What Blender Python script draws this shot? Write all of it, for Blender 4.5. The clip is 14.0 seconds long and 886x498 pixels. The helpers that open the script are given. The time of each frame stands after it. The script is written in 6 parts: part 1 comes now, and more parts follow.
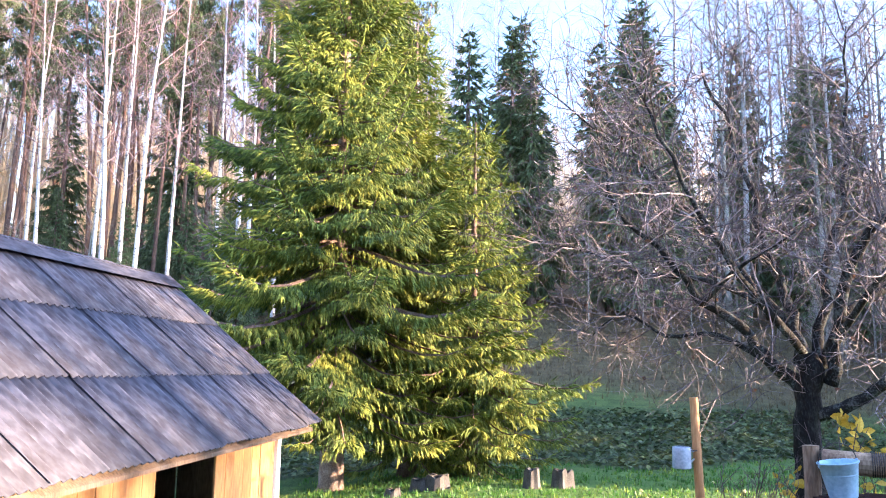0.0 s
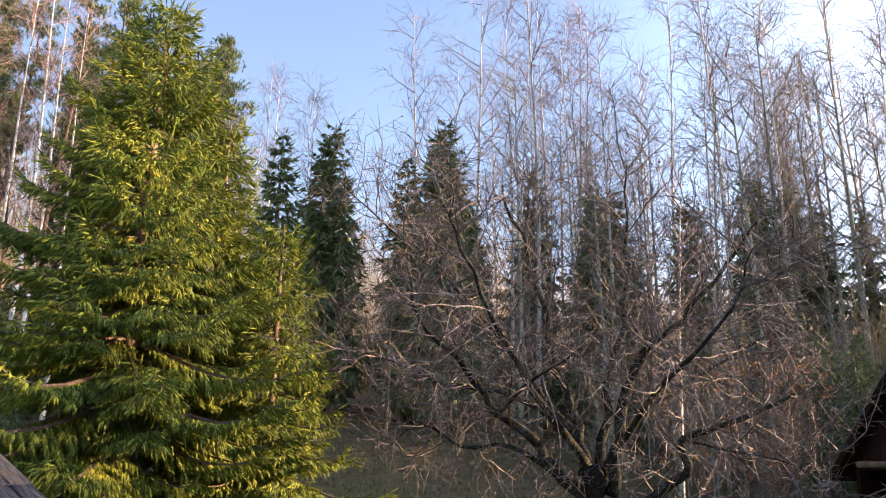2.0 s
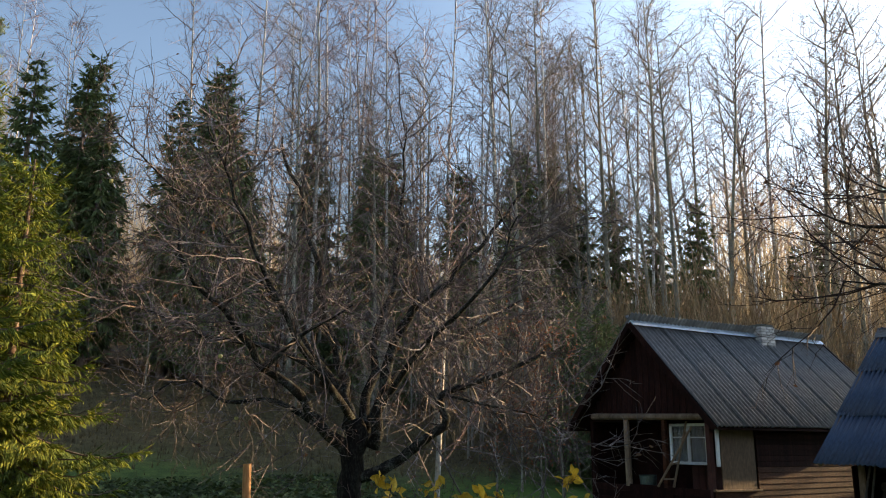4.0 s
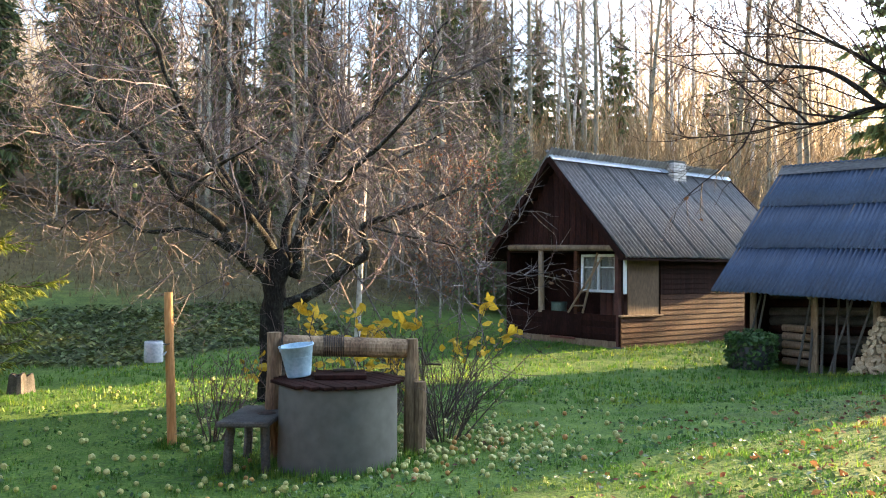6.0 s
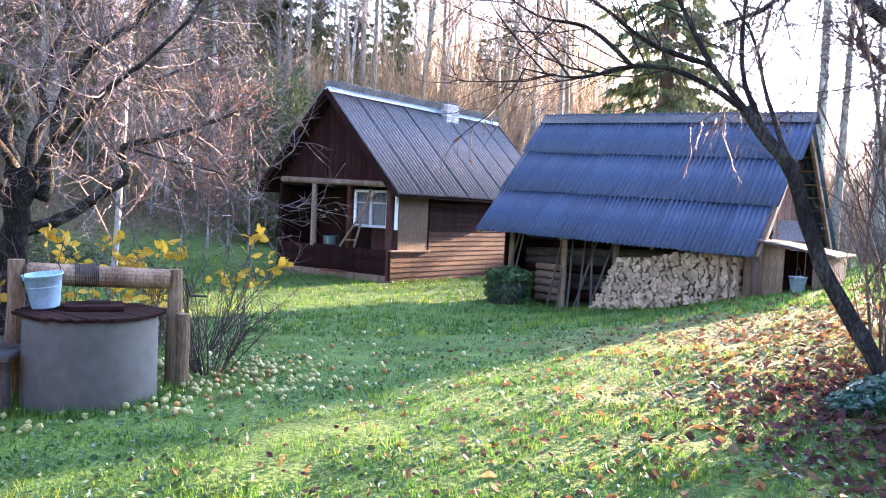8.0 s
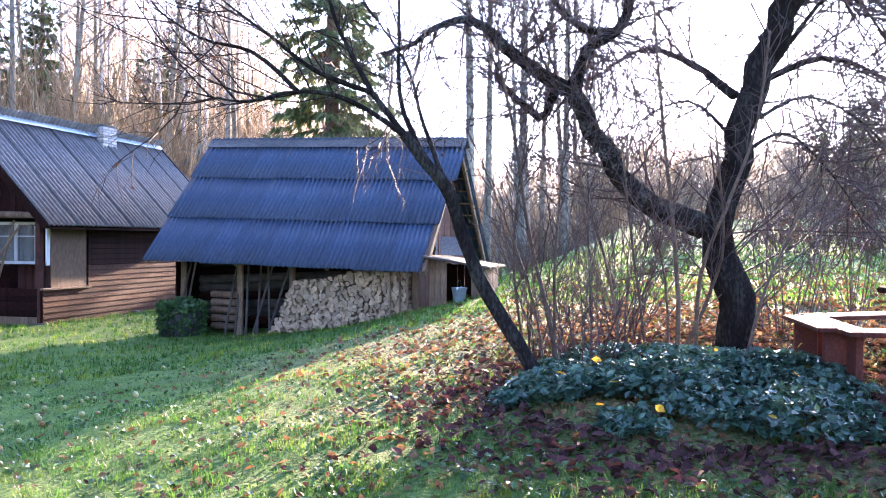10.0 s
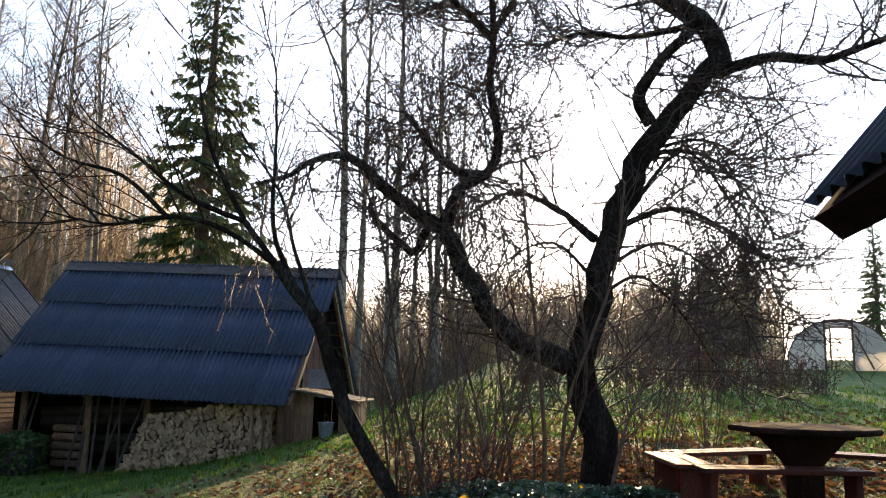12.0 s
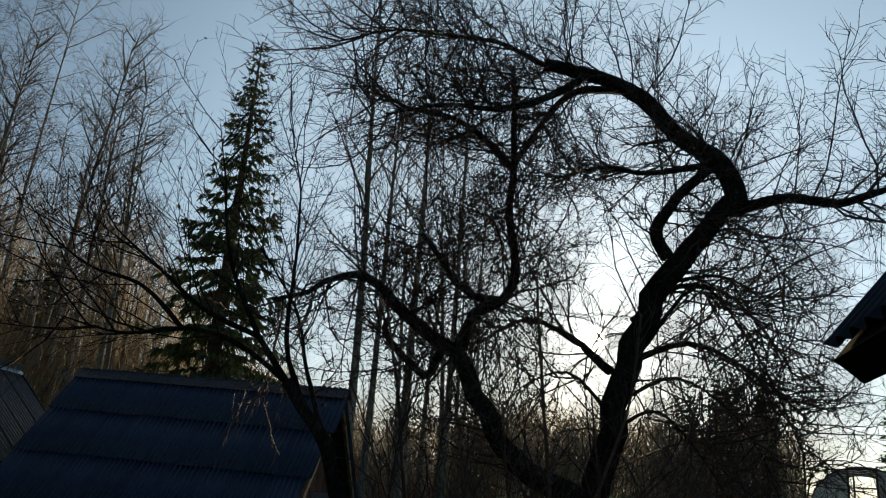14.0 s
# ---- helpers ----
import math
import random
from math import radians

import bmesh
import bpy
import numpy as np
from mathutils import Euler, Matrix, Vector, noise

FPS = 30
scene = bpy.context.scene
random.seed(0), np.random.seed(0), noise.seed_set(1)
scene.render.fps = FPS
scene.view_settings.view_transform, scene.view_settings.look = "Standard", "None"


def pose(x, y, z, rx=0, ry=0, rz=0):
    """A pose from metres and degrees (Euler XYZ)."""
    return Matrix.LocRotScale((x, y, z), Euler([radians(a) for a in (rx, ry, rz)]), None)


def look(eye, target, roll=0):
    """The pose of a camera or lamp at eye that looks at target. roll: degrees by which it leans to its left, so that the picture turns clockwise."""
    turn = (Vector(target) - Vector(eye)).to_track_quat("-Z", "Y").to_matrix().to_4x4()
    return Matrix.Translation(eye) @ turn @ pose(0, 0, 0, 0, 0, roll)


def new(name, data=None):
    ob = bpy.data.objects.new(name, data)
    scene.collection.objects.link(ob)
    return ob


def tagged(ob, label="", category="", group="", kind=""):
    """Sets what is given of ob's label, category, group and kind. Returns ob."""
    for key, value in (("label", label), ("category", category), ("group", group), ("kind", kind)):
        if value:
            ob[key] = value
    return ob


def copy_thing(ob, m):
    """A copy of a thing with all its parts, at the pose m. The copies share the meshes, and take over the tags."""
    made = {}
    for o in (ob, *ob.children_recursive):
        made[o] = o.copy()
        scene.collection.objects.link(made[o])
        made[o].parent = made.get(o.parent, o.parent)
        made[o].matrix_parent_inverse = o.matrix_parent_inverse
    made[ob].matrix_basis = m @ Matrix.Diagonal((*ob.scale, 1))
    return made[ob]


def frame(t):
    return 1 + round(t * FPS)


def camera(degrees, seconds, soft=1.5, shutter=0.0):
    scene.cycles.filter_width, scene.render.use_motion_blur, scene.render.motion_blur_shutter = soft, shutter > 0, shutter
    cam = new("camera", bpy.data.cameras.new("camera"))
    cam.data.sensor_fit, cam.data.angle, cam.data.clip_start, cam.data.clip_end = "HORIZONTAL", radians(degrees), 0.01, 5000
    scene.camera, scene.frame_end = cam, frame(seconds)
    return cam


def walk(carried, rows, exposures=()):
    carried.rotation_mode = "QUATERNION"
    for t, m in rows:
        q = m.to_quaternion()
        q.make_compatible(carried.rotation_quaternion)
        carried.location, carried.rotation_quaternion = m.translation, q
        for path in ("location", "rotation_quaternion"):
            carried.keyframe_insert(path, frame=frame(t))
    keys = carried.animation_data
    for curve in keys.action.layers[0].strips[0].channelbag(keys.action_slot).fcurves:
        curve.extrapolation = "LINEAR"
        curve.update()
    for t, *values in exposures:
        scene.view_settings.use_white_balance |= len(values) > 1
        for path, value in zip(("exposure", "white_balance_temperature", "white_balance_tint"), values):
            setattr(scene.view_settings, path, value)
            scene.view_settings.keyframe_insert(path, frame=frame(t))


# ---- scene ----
# The camera: held by hand at one spot, turning to the right.
EYE = (0.0, 0.0, 1.95)
cam = camera(57.5, 14.0, soft=1.1)
TURNS = [
    (0.0, 0.40, 8.36, -1.07),
    (0.5, -2.21, 11.07, -1.83),
    (1.0, -6.16, 13.43, -2.16),
    (1.5, -9.40, 16.02, 0.06),
    (2.0, -13.68, 16.15, -1.16),
    (2.5, -18.50, 15.86, -2.37),
    (2.7, -20.90, 15.63, -1.82),
    (4.8, -32.08, 9.69, -0.73),
    (5.0, -32.56, 8.05, -0.86),
    (5.5, -33.58, 3.68, -0.77),
    (6.0, -35.38, 1.46, -0.41),
    (6.5, -38.05, -2.27, -0.79),
    (7.0, -40.46, -3.91, -0.95),
    (7.2, -42.92, -3.88, -1.35),
    (9.3, -63.44, -1.00, -2.04),
    (9.5, -66.08, -0.84, -1.36),
    (10.0, -74.16, -0.50, -0.26),
    (10.5, -79.49, 0.89, -1.56),
    (11.0, -81.92, 2.57, -1.23),
    (11.5, -83.62, 6.01, -0.69),
    (12.0, -83.35, 9.01, -1.12),
    (12.5, -84.37, 12.13, -1.35),
    (13.0, -84.26, 14.34, -1.60),
    (13.5, -83.69, 16.63, -2.48),
    (14.0, -82.90, 17.75, -3.95),
]
EXPOSURES = [(0.0, 3.25, 5500, 30), (1.5, 2.5, 6900, 34), (2.5, 1.8, 6800, 18), (5.0, 1.3, 7000, 16), (6.0, 2.9, 7000, 19), (7.0, 3.65, 6500, 34),
             (9.5, 3.35, 5500, 38), (11.0, 2.7, 6000, 28), (12.0, 1.35, 6800, 21), (13.0, -0.35, 7000, 15), (14.0, -0.95, 6400, 8)]
walk(cam, [(t, pose(*EYE, 90 + pitch, roll, yaw)) for t, yaw, pitch, roll in TURNS], EXPOSURES)


# ---- light ----
SUN_EL, SUN_AZ = radians(11.8), radians(92.6)
SUN_DIR = Vector((math.cos(SUN_EL) * math.sin(SUN_AZ), math.cos(SUN_EL) * math.cos(SUN_AZ), math.sin(SUN_EL)))
sun_lamp = bpy.data.lights.new("sun", "SUN")
sun_lamp.energy, sun_lamp.angle, sun_lamp.color = 5.0, radians(0.6), (1.0, 0.73, 0.38)
new("sun", sun_lamp).matrix_world = look(SUN_DIR * 300, (0, 0, 0))

world = bpy.data.worlds.new("world")
scene.world = world
world.use_nodes = True
wn, wl = world.node_tree.nodes, world.node_tree.links
wn.clear()
sky = wn.new("ShaderNodeTexSky")
sky.sky_type, sky.sun_disc = "NISHITA", False
sky.sun_elevation, sky.sun_rotation = SUN_EL, SUN_AZ
sky.altitude, sky.air_density, sky.dust_density, sky.ozone_density = 60, 1.0, 0.5, 1.6
sky_light = wn.new("ShaderNodeBackground")
sky_light.inputs[1].default_value = 0.115
wl.new(sky.outputs[0], sky_light.inputs[0])
# the sun's own disc and the bright haze round it
co = wn.new("ShaderNodeTexCoord")
dot = wn.new("ShaderNodeVectorMath")
dot.operation = "DOT_PRODUCT"
dot.inputs[1].default_value = SUN_DIR
wl.new(co.outputs["Generated"], dot.inputs[0])
disc = wn.new("ShaderNodeMapRange")
disc.inputs[1].default_value, disc.inputs[2].default_value = math.cos(radians(1.1)), math.cos(radians(0.65))
disc.inputs[3].default_value, disc.inputs[4].default_value = 0.0, 90.0
wl.new(dot.outputs["Value"], disc.inputs[0])
halo = wn.new("ShaderNodeMath")
halo.operation = "POWER"
halo.inputs[1].default_value = 120
clampd = wn.new("ShaderNodeClamp")
wl.new(dot.outputs["Value"], clampd.inputs[0])
wl.new(clampd.outputs[0], halo.inputs[0])
add = wn.new("ShaderNodeMath")
add.operation = "MULTIPLY_ADD"
add.inputs[1].default_value = 0.12
wl.new(halo.outputs[0], add.inputs[0])
wl.new(disc.outputs[0], add.inputs[2])
wide = wn.new("ShaderNodeMath")
wide.operation = "POWER"
wide.inputs[1].default_value = 5
wl.new(clampd.outputs[0], wide.inputs[0])
aureole = wn.new("ShaderNodeBackground")
aureole.inputs[0].default_value = (0.66, 0.86, 1.0, 1)
scaled = wn.new("ShaderNodeMath")
scaled.operation = "MULTIPLY"
scaled.inputs[1].default_value = 1.5
wl.new(wide.outputs[0], scaled.inputs[0])
wl.new(scaled.outputs[0], aureole.inputs[1])
glow = wn.new("ShaderNodeBackground")
glow.inputs[0].default_value = (1.0, 0.86, 0.62, 1)
wl.new(add.outputs[0], glow.inputs[1])
both = wn.new("ShaderNodeAddShader")
wl.new(sky_light.outputs[0], both.inputs[0])
wl.new(glow.outputs[0], both.inputs[1])
hazy = wn.new("ShaderNodeAddShader")
wl.new(both.outputs[0], hazy.inputs[0])
wl.new(aureole.outputs[0], hazy.inputs[1])
out = wn.new("ShaderNodeOutputWorld")
wl.new(hazy.outputs[0], out.inputs[0])


# ---- materials ----
def material(name, colours, scale=4.0, fine=40.0, rough=0.8, metal=0.0, bump=0.3, stretch=(1, 1, 1), vary=0.25, spec=0.4,
             translucent=0.0):
    """Colours mixed by a coarse and a fine noise at real size, with a bump from the fine one and a slight change from piece to piece."""
    m = bpy.data.materials.new(name)
    m.use_nodes = True
    n, l = m.node_tree.nodes, m.node_tree.links
    b = n["Principled BSDF"]
    b.inputs["Roughness"].default_value, b.inputs["Metallic"].default_value = rough, metal
    b.inputs["Specular IOR Level"].default_value = spec
    tc, mp = n.new("ShaderNodeTexCoord"), n.new("ShaderNodeMapping")
    mp.inputs["Scale"].default_value = stretch
    l.new(tc.outputs["Object"], mp.inputs[0])
    big, small = n.new("ShaderNodeTexNoise"), n.new("ShaderNodeTexNoise")
    for tex, s, d in ((big, scale, 4), (small, fine, 3)):
        tex.inputs["Scale"].default_value, tex.inputs["Detail"].default_value = s, d
        l.new(mp.outputs[0], tex.inputs[0])
    mix = n.new("ShaderNodeMath")
    mix.operation = "MULTIPLY_ADD"
    mix.inputs[1].default_value = 0.5
    l.new(small.outputs[0], mix.inputs[0])
    half = n.new("ShaderNodeMath")
    half.operation = "MULTIPLY"
    half.inputs[1].default_value = 0.5
    l.new(big.outputs[0], half.inputs[0])
    l.new(half.outputs[0], mix.inputs[2])
    ramp = n.new("ShaderNodeValToRGB")
    stops = ramp.color_ramp.elements
    k = len(colours)
    while len(stops) < k:
        stops.new(0.5)
    for i, c in enumerate(colours):
        stops[i].position = 0.34 + 0.32 * i / max(1, k - 1)
        stops[i].color = (*c, 1)
    l.new(mix.outputs[0], ramp.inputs[0])
    info, hsv, mr = n.new("ShaderNodeObjectInfo"), n.new("ShaderNodeHueSaturation"), n.new("ShaderNodeMapRange")
    mr.inputs[3].default_value, mr.inputs[4].default_value = 1 - vary, 1 + vary
    l.new(info.outputs["Random"], mr.inputs[0])
    l.new(mr.outputs[0], hsv.inputs["Value"])
    l.new(ramp.outputs[0], hsv.inputs["Color"])
    l.new(hsv.outputs[0], b.inputs["Base Color"])
    if bump:
        bp = n.new("ShaderNodeBump")
        bp.inputs["Strength"].default_value, bp.inputs["Distance"].default_value = bump, 0.02
        l.new(mix.outputs[0], bp.inputs["Height"])
        l.new(bp.outputs[0], b.inputs["Normal"])
    if translucent:
        tr, ms = n.new("ShaderNodeBsdfTranslucent"), n.new("ShaderNodeMixShader")
        ms.inputs[0].default_value = translucent
        l.new(hsv.outputs[0], tr.inputs[0])
        l.new(b.outputs[0], ms.inputs[1])
        l.new(tr.outputs[0], ms.inputs[2])
        l.new(ms.outputs[0], n["Material Output"].inputs[0])
    return m


def island(m, dark, light):
    """Lets the colour's value change from island to island of a joined mesh."""
    n, l = m.node_tree.nodes, m.node_tree.links
    geo = n.new("ShaderNodeNewGeometry")
    mr = [k for k in n if k.bl_idname == "ShaderNodeMapRange"][0]
    l.new(geo.outputs["Random Per Island"], mr.inputs[0])
    mr.inputs[3].default_value, mr.inputs[4].default_value = dark, light
    return m


BARK_DARK = material("apple bark", [(0.010, 0.008, 0.008), (0.021, 0.018, 0.016), (0.055, 0.055, 0.046)], 6, 45, 0.95, bump=0.9, stretch=(1, 1, 0.4), spec=0.08)
BARK_LICHEN = material("lichen bark", [(0.014, 0.012, 0.011), (0.026, 0.023, 0.020), (0.12, 0.13, 0.115)], 7, 40, 0.95, bump=0.9, spec=0.08)
TWIG = material("twig", [(0.04, 0.026, 0.024), (0.075, 0.048, 0.042), (0.13, 0.105, 0.095)], 3, 20, 0.7, bump=0)
TWIG_DARK = material("dark twig", [(0.02, 0.014, 0.013), (0.04, 0.028, 0.025), (0.065, 0.05, 0.045)], 3, 20, 0.8, bump=0, spec=0.1)
TWIG_LICHEN = material("lichen twig", [(0.04, 0.032, 0.028), (0.10, 0.088, 0.080), (0.33, 0.33, 0.305)], 5, 22, 0.85, bump=0)
TWIG_APPLE = island(material("apple twig", [(0.045, 0.029, 0.027), (0.115, 0.085, 0.080), (0.26, 0.225, 0.215)], 3, 20, 0.7, bump=0), 0.35, 1.5)
TWIG_GREY = material("grey twig", [(0.12, 0.09, 0.07), (0.22, 0.175, 0.14), (0.32, 0.27, 0.22)], 3, 20, 0.7, bump=0)
BIRCH = material("birch bark", [(0.04, 0.035, 0.03), (0.36, 0.34, 0.32), (0.54, 0.52, 0.50), (0.46, 0.44, 0.40)], 2.2, 9, 0.75, bump=0.3, stretch=(1, 1, 1.6))
ASPEN = material("aspen bark", [(0.10, 0.09, 0.07), (0.22, 0.21, 0.17), (0.32, 0.30, 0.25)], 1.5, 9, 0.85, bump=0.4)
PINE_BARK = material("pine bark", [(0.06, 0.034, 0.027), (0.13, 0.072, 0.05), (0.21, 0.12, 0.075)], 2, 14, 0.9, bump=0.8, stretch=(1, 1, 0.4))
SPRUCE_BARK = material("spruce bark", [(0.07, 0.045, 0.035), (0.15, 0.10, 0.075), (0.26, 0.20, 0.16)], 5, 40, 0.95, bump=1.0)
NEEDLE = island(material("spruce needles", [(0.028, 0.058, 0.015), (0.13, 0.17, 0.024), (0.34, 0.33, 0.040)], 0.9, 9, 0.65, bump=0, spec=0.2, translucent=0.10), 0.6, 1.4)
# Needles of the distant conifers, with the veil of haze lightened into their colour.
NEEDLE_HAZE = island(material("haze-lightened far conifer needles", [(0.055, 0.085, 0.035), (0.11, 0.15, 0.06), (0.17, 0.20, 0.08)], 0.6, 3, 0.7, bump=0, translucent=0.15), 0.6, 1.3)


# ---- tools ----
class Geo:
    """Collects the corners and faces of one mesh."""

    def __init__(self):
        self.v, self.f = [], []

    def add(self, verts, faces):
        o = len(self.v)
        self.v.extend([tuple(p) for p in verts])
        self.f.extend([tuple(i + o for i in f) for f in faces])

    def tube(self, pts, radii, sides=5, cap=True):
        o, n = len(self.v), len(pts)
        pts = [Vector(p) for p in pts]
        side = None
        for i, p in enumerate(pts):
            d = (pts[min(i + 1, n - 1)] - pts[max(i - 1, 0)])
            d = d.normalized() if d.length > 1e-9 else Vector((0, 0, 1))
            if side is None:
                side = d.orthogonal().normalized()
            side = side - d * side.dot(d)
            side = side.normalized() if side.length > 1e-6 else d.orthogonal().normalized()
            up = d.cross(side)
            for k in range(sides):
                a = 2 * math.pi * k / sides
                q = p + (side * math.cos(a) + up * math.sin(a)) * radii[i]
                self.v.append((q.x, q.y, q.z))
        for i in range(n - 1):
            for k in range(sides):
                a, b = o + i * sides + k, o + i * sides + (k + 1) % sides
                self.f.append((a, b, b + sides, a + sides))
        if cap:
            self.f.append(tuple(o + k for k in reversed(range(sides))))
            self.f.append(tuple(o + (n - 1) * sides + k for k in range(sides)))

    def box(self, size, m=None, bevel=0.006):
        """A box with chamfered edges, centred, then placed by m."""
        m = m or Matrix()
        h = [s / 2 for s in size]
        c = min(bevel, min(h) * 0.45)
        verts, idx = [], {}
        for sx in (-1, 1):
            for sy in (-1, 1):
                for sz in (-1, 1):
                    s = (sx, sy, sz)
                    for ax in range(3):
                        p = [s[i] * (h[i] - (0 if i == ax else c)) for i in range(3)]
                        idx[s, ax] = len(verts)
                        verts.append(m @ Vector(p))
        faces = []
        for ax in range(3):
            u, w = [i for i in range(3) if i != ax]
            for sg in (-1, 1):
                ring = []
                for a, b in ((-1, -1), (1, -1), (1, 1), (-1, 1)):
                    s = [0, 0, 0]
                    s[ax], s[u], s[w] = sg, a, b
                    ring.append(idx[tuple(s), ax])
                faces.append(tuple(ring))
        for ax in range(3):
            u, w = [i for i in range(3) if i != ax]
            for a in (-1, 1):
                for b in (-1, 1):
                    s0, s1 = [0, 0, 0], [0, 0, 0]
                    s0[ax], s0[u], s0[w] = -1, a, b
                    s1[ax], s1[u], s1[w] = 1, a, b
                    s0, s1 = tuple(s0), tuple(s1)
                    faces.append((idx[s0, u], idx[s0, w], idx[s1, w], idx[s1, u]))
        for sx in (-1, 1):
            for sy in (-1, 1):
                for sz in (-1, 1):
                    faces.append(tuple(idx[(sx, sy, sz), ax] for ax in range(3)))
        self.add(verts, faces)

    def beam(self, a, b, w, h, bevel=0.006, up=(0, 0, 1)):
        """A squared timber from a to b, w wide and h deep."""
        a, b = Vector(a), Vector(b)
        d = b - a
        y = d.normalized()
        x = y.cross(Vector(up))
        x = x.normalized() if x.length > 1e-6 else y.orthogonal().normalized()
        z = x.cross(y)
        m = Matrix((x, y, z)).transposed().to_4x4()
        m.translation = (a + b) / 2
        self.box((w, d.length, h), m, bevel)

    def lathe(self, profile, m=None, sides=32):
        m = m or Matrix()
        n = len(profile)
        verts = [m @ Vector((r * math.cos(2 * math.pi * k / sides), r * math.sin(2 * math.pi * k / sides), z)) for r, z in profile for k in range(sides)]
        faces = [(i * sides + k, i * sides + (k + 1) % sides, (i + 1) * sides + (k + 1) % sides, (i + 1) * sides + k) for i in range(n - 1) for k in range(sides)]
        self.add(verts, faces)

    def grid(self, fn, nu, nv):
        """A sheet of nu by nv cells; fn(u, v) gives its points."""
        verts = [fn(i / nu, j / nv) for i in range(nu + 1) for j in range(nv + 1)]
        faces = [(i * (nv + 1) + j, (i + 1) * (nv + 1) + j, (i + 1) * (nv + 1) + j + 1, i * (nv + 1) + j + 1) for i in range(nu) for j in range(nv)]
        self.add(verts, faces)

    def mesh(self, name, mat, smooth=False):
        me = bpy.data.meshes.new(name)
        me.from_pydata(self.v, [], self.f)
        bm = bmesh.new()
        bm.from_mesh(me)
        if len(self.f) < 60000:
            bmesh.ops.recalc_face_normals(bm, faces=bm.faces)
        bm.to_mesh(me)
        bm.free()
        if smooth:
            me.shade_smooth()
        me.materials.append(mat)
        me.update()
        return me


def part(name, geo, mat, parent=None, label="", smooth=False):
    ob = new(name, geo.mesh(name, mat, smooth))
    if parent:
        ob.parent = parent
    if label:
        tagged(ob, label)
    if name in ("twig_mass", "branchwork", "foliage", "shoot_mass", "stem_mass", "leaves", "withered_leaves"):
        tagged(ob, kind="stuff")
    return ob


def thing(name, label, category, group="", kind="", at=None):
    ob = new(name)
    ob.empty_display_size = 0.1
    if at is not None:
        ob.matrix_basis = at if isinstance(at, Matrix) else pose(*at)
    return tagged(ob, label, category, group, kind)


def smooth01(u):
    u = max(0.0, min(1.0, u))
    return u * u * (3 - 2 * u)


def gz(x, y):
    """The height of the ground."""
    rise = 0.0636 * min(max(x, 0), 46) * (1 - smooth01((y - 1) / 8))
    z = 0.35 * (1 - smooth01(y / 7)) + rise - 0.09 * min(max(-x, 0), 5)
    u = max(0.0, (y - 17) / 27)
    hill = 5.4 * min(u, 1) ** 1.6 + min(max(0, y - 44), 90) * 0.2
    return z + hill * (1 - 0.25 * smooth01((x - 6) / 25))


def rough_z(x, y):
    return gz(x, y) + 0.035 * noise.noise((x * 0.9, y * 0.9, 0)) + 0.015 * noise.noise((x * 3.1, y * 3.1, 5))


# ---- ground ----
def ground_material():
    m = bpy.data.materials.new("ground")
    m.use_nodes = True
    n, l = m.node_tree.nodes, m.node_tree.links
    b = n["Principled BSDF"]
    b.inputs["Roughness"].default_value, b.inputs["Specular IOR Level"].default_value = 0.9, 0.2
    tc = n.new("ShaderNodeTexCoord")

    def tex(scale, detail=5):
        t = n.new("ShaderNodeTexNoise")
        t.inputs["Scale"].default_value, t.inputs["Detail"].default_value = scale, detail
        l.new(tc.outputs["Object"], t.inputs[0])
        return t

    def ramp(src, stops):
        r = n.new("ShaderNodeValToRGB")
        while len(r.color_ramp.elements) < len(stops):
            r.color_ramp.elements.new(0.5)
        for e, (p, c) in zip(r.color_ramp.elements, stops):
            e.position, e.color = p, (*c, 1)
        l.new(src.outputs[0], r.inputs[0])
        return r

    fine, mid = tex(24), tex(2.2)
    both = n.new("ShaderNodeMath")
    both.operation = "MULTIPLY_ADD"
    both.inputs[1].default_value = 0.6
    half = n.new("ShaderNodeMath")
    half.operation = "MULTIPLY"
    half.inputs[1].default_value = 0.4
    l.new(mid.outputs[0], half.inputs[0])
    l.new(fine.outputs[0], both.inputs[0])
    l.new(half.outputs[0], both.inputs[2])
    lawn = ramp(both, [(0.34, (0.035, 0.06, 0.014)), (0.5, (0.07, 0.14, 0.026)), (0.66, (0.15, 0.215, 0.042))])
    meadow = ramp(both, [(0.34, (0.040, 0.030, 0.014)), (0.5, (0.095, 0.072, 0.033)), (0.66, (0.16, 0.13, 0.055))])
    bed = ramp(both, [(0.36, (0.018, 0.022, 0.010)), (0.5, (0.045, 0.06, 0.02)), (0.64, (0.10, 0.10, 0.035))])
    litter = ramp(both, [(0.36, (0.045, 0.03, 0.018)), (0.5, (0.12, 0.08, 0.04)), (0.64, (0.22, 0.15, 0.075))])
    last = lawn
    for key, col in (("meadow", meadow), ("bed", bed), ("litter", litter)):
        at = n.new("ShaderNodeAttribute")
        at.attribute_name = key
        mx = n.new("ShaderNodeMix")
        mx.data_type = "RGBA"
        l.new(at.outputs["Fac"], mx.inputs[0])
        l.new(last.outputs[2] if last.bl_idname == "ShaderNodeMix" else last.outputs[0], mx.inputs[6])
        l.new(col.outputs[0], mx.inputs[7])
        last = mx
    l.new(last.outputs[2], b.inputs["Base Color"])
    bp = n.new("ShaderNodeBump")
    bp.inputs["Strength"].default_value, bp.inputs["Distance"].default_value = 0.9, 0.05
    l.new(both.outputs[0], bp.inputs["Height"])
    l.new(bp.outputs[0], b.inputs["Normal"])
    return m


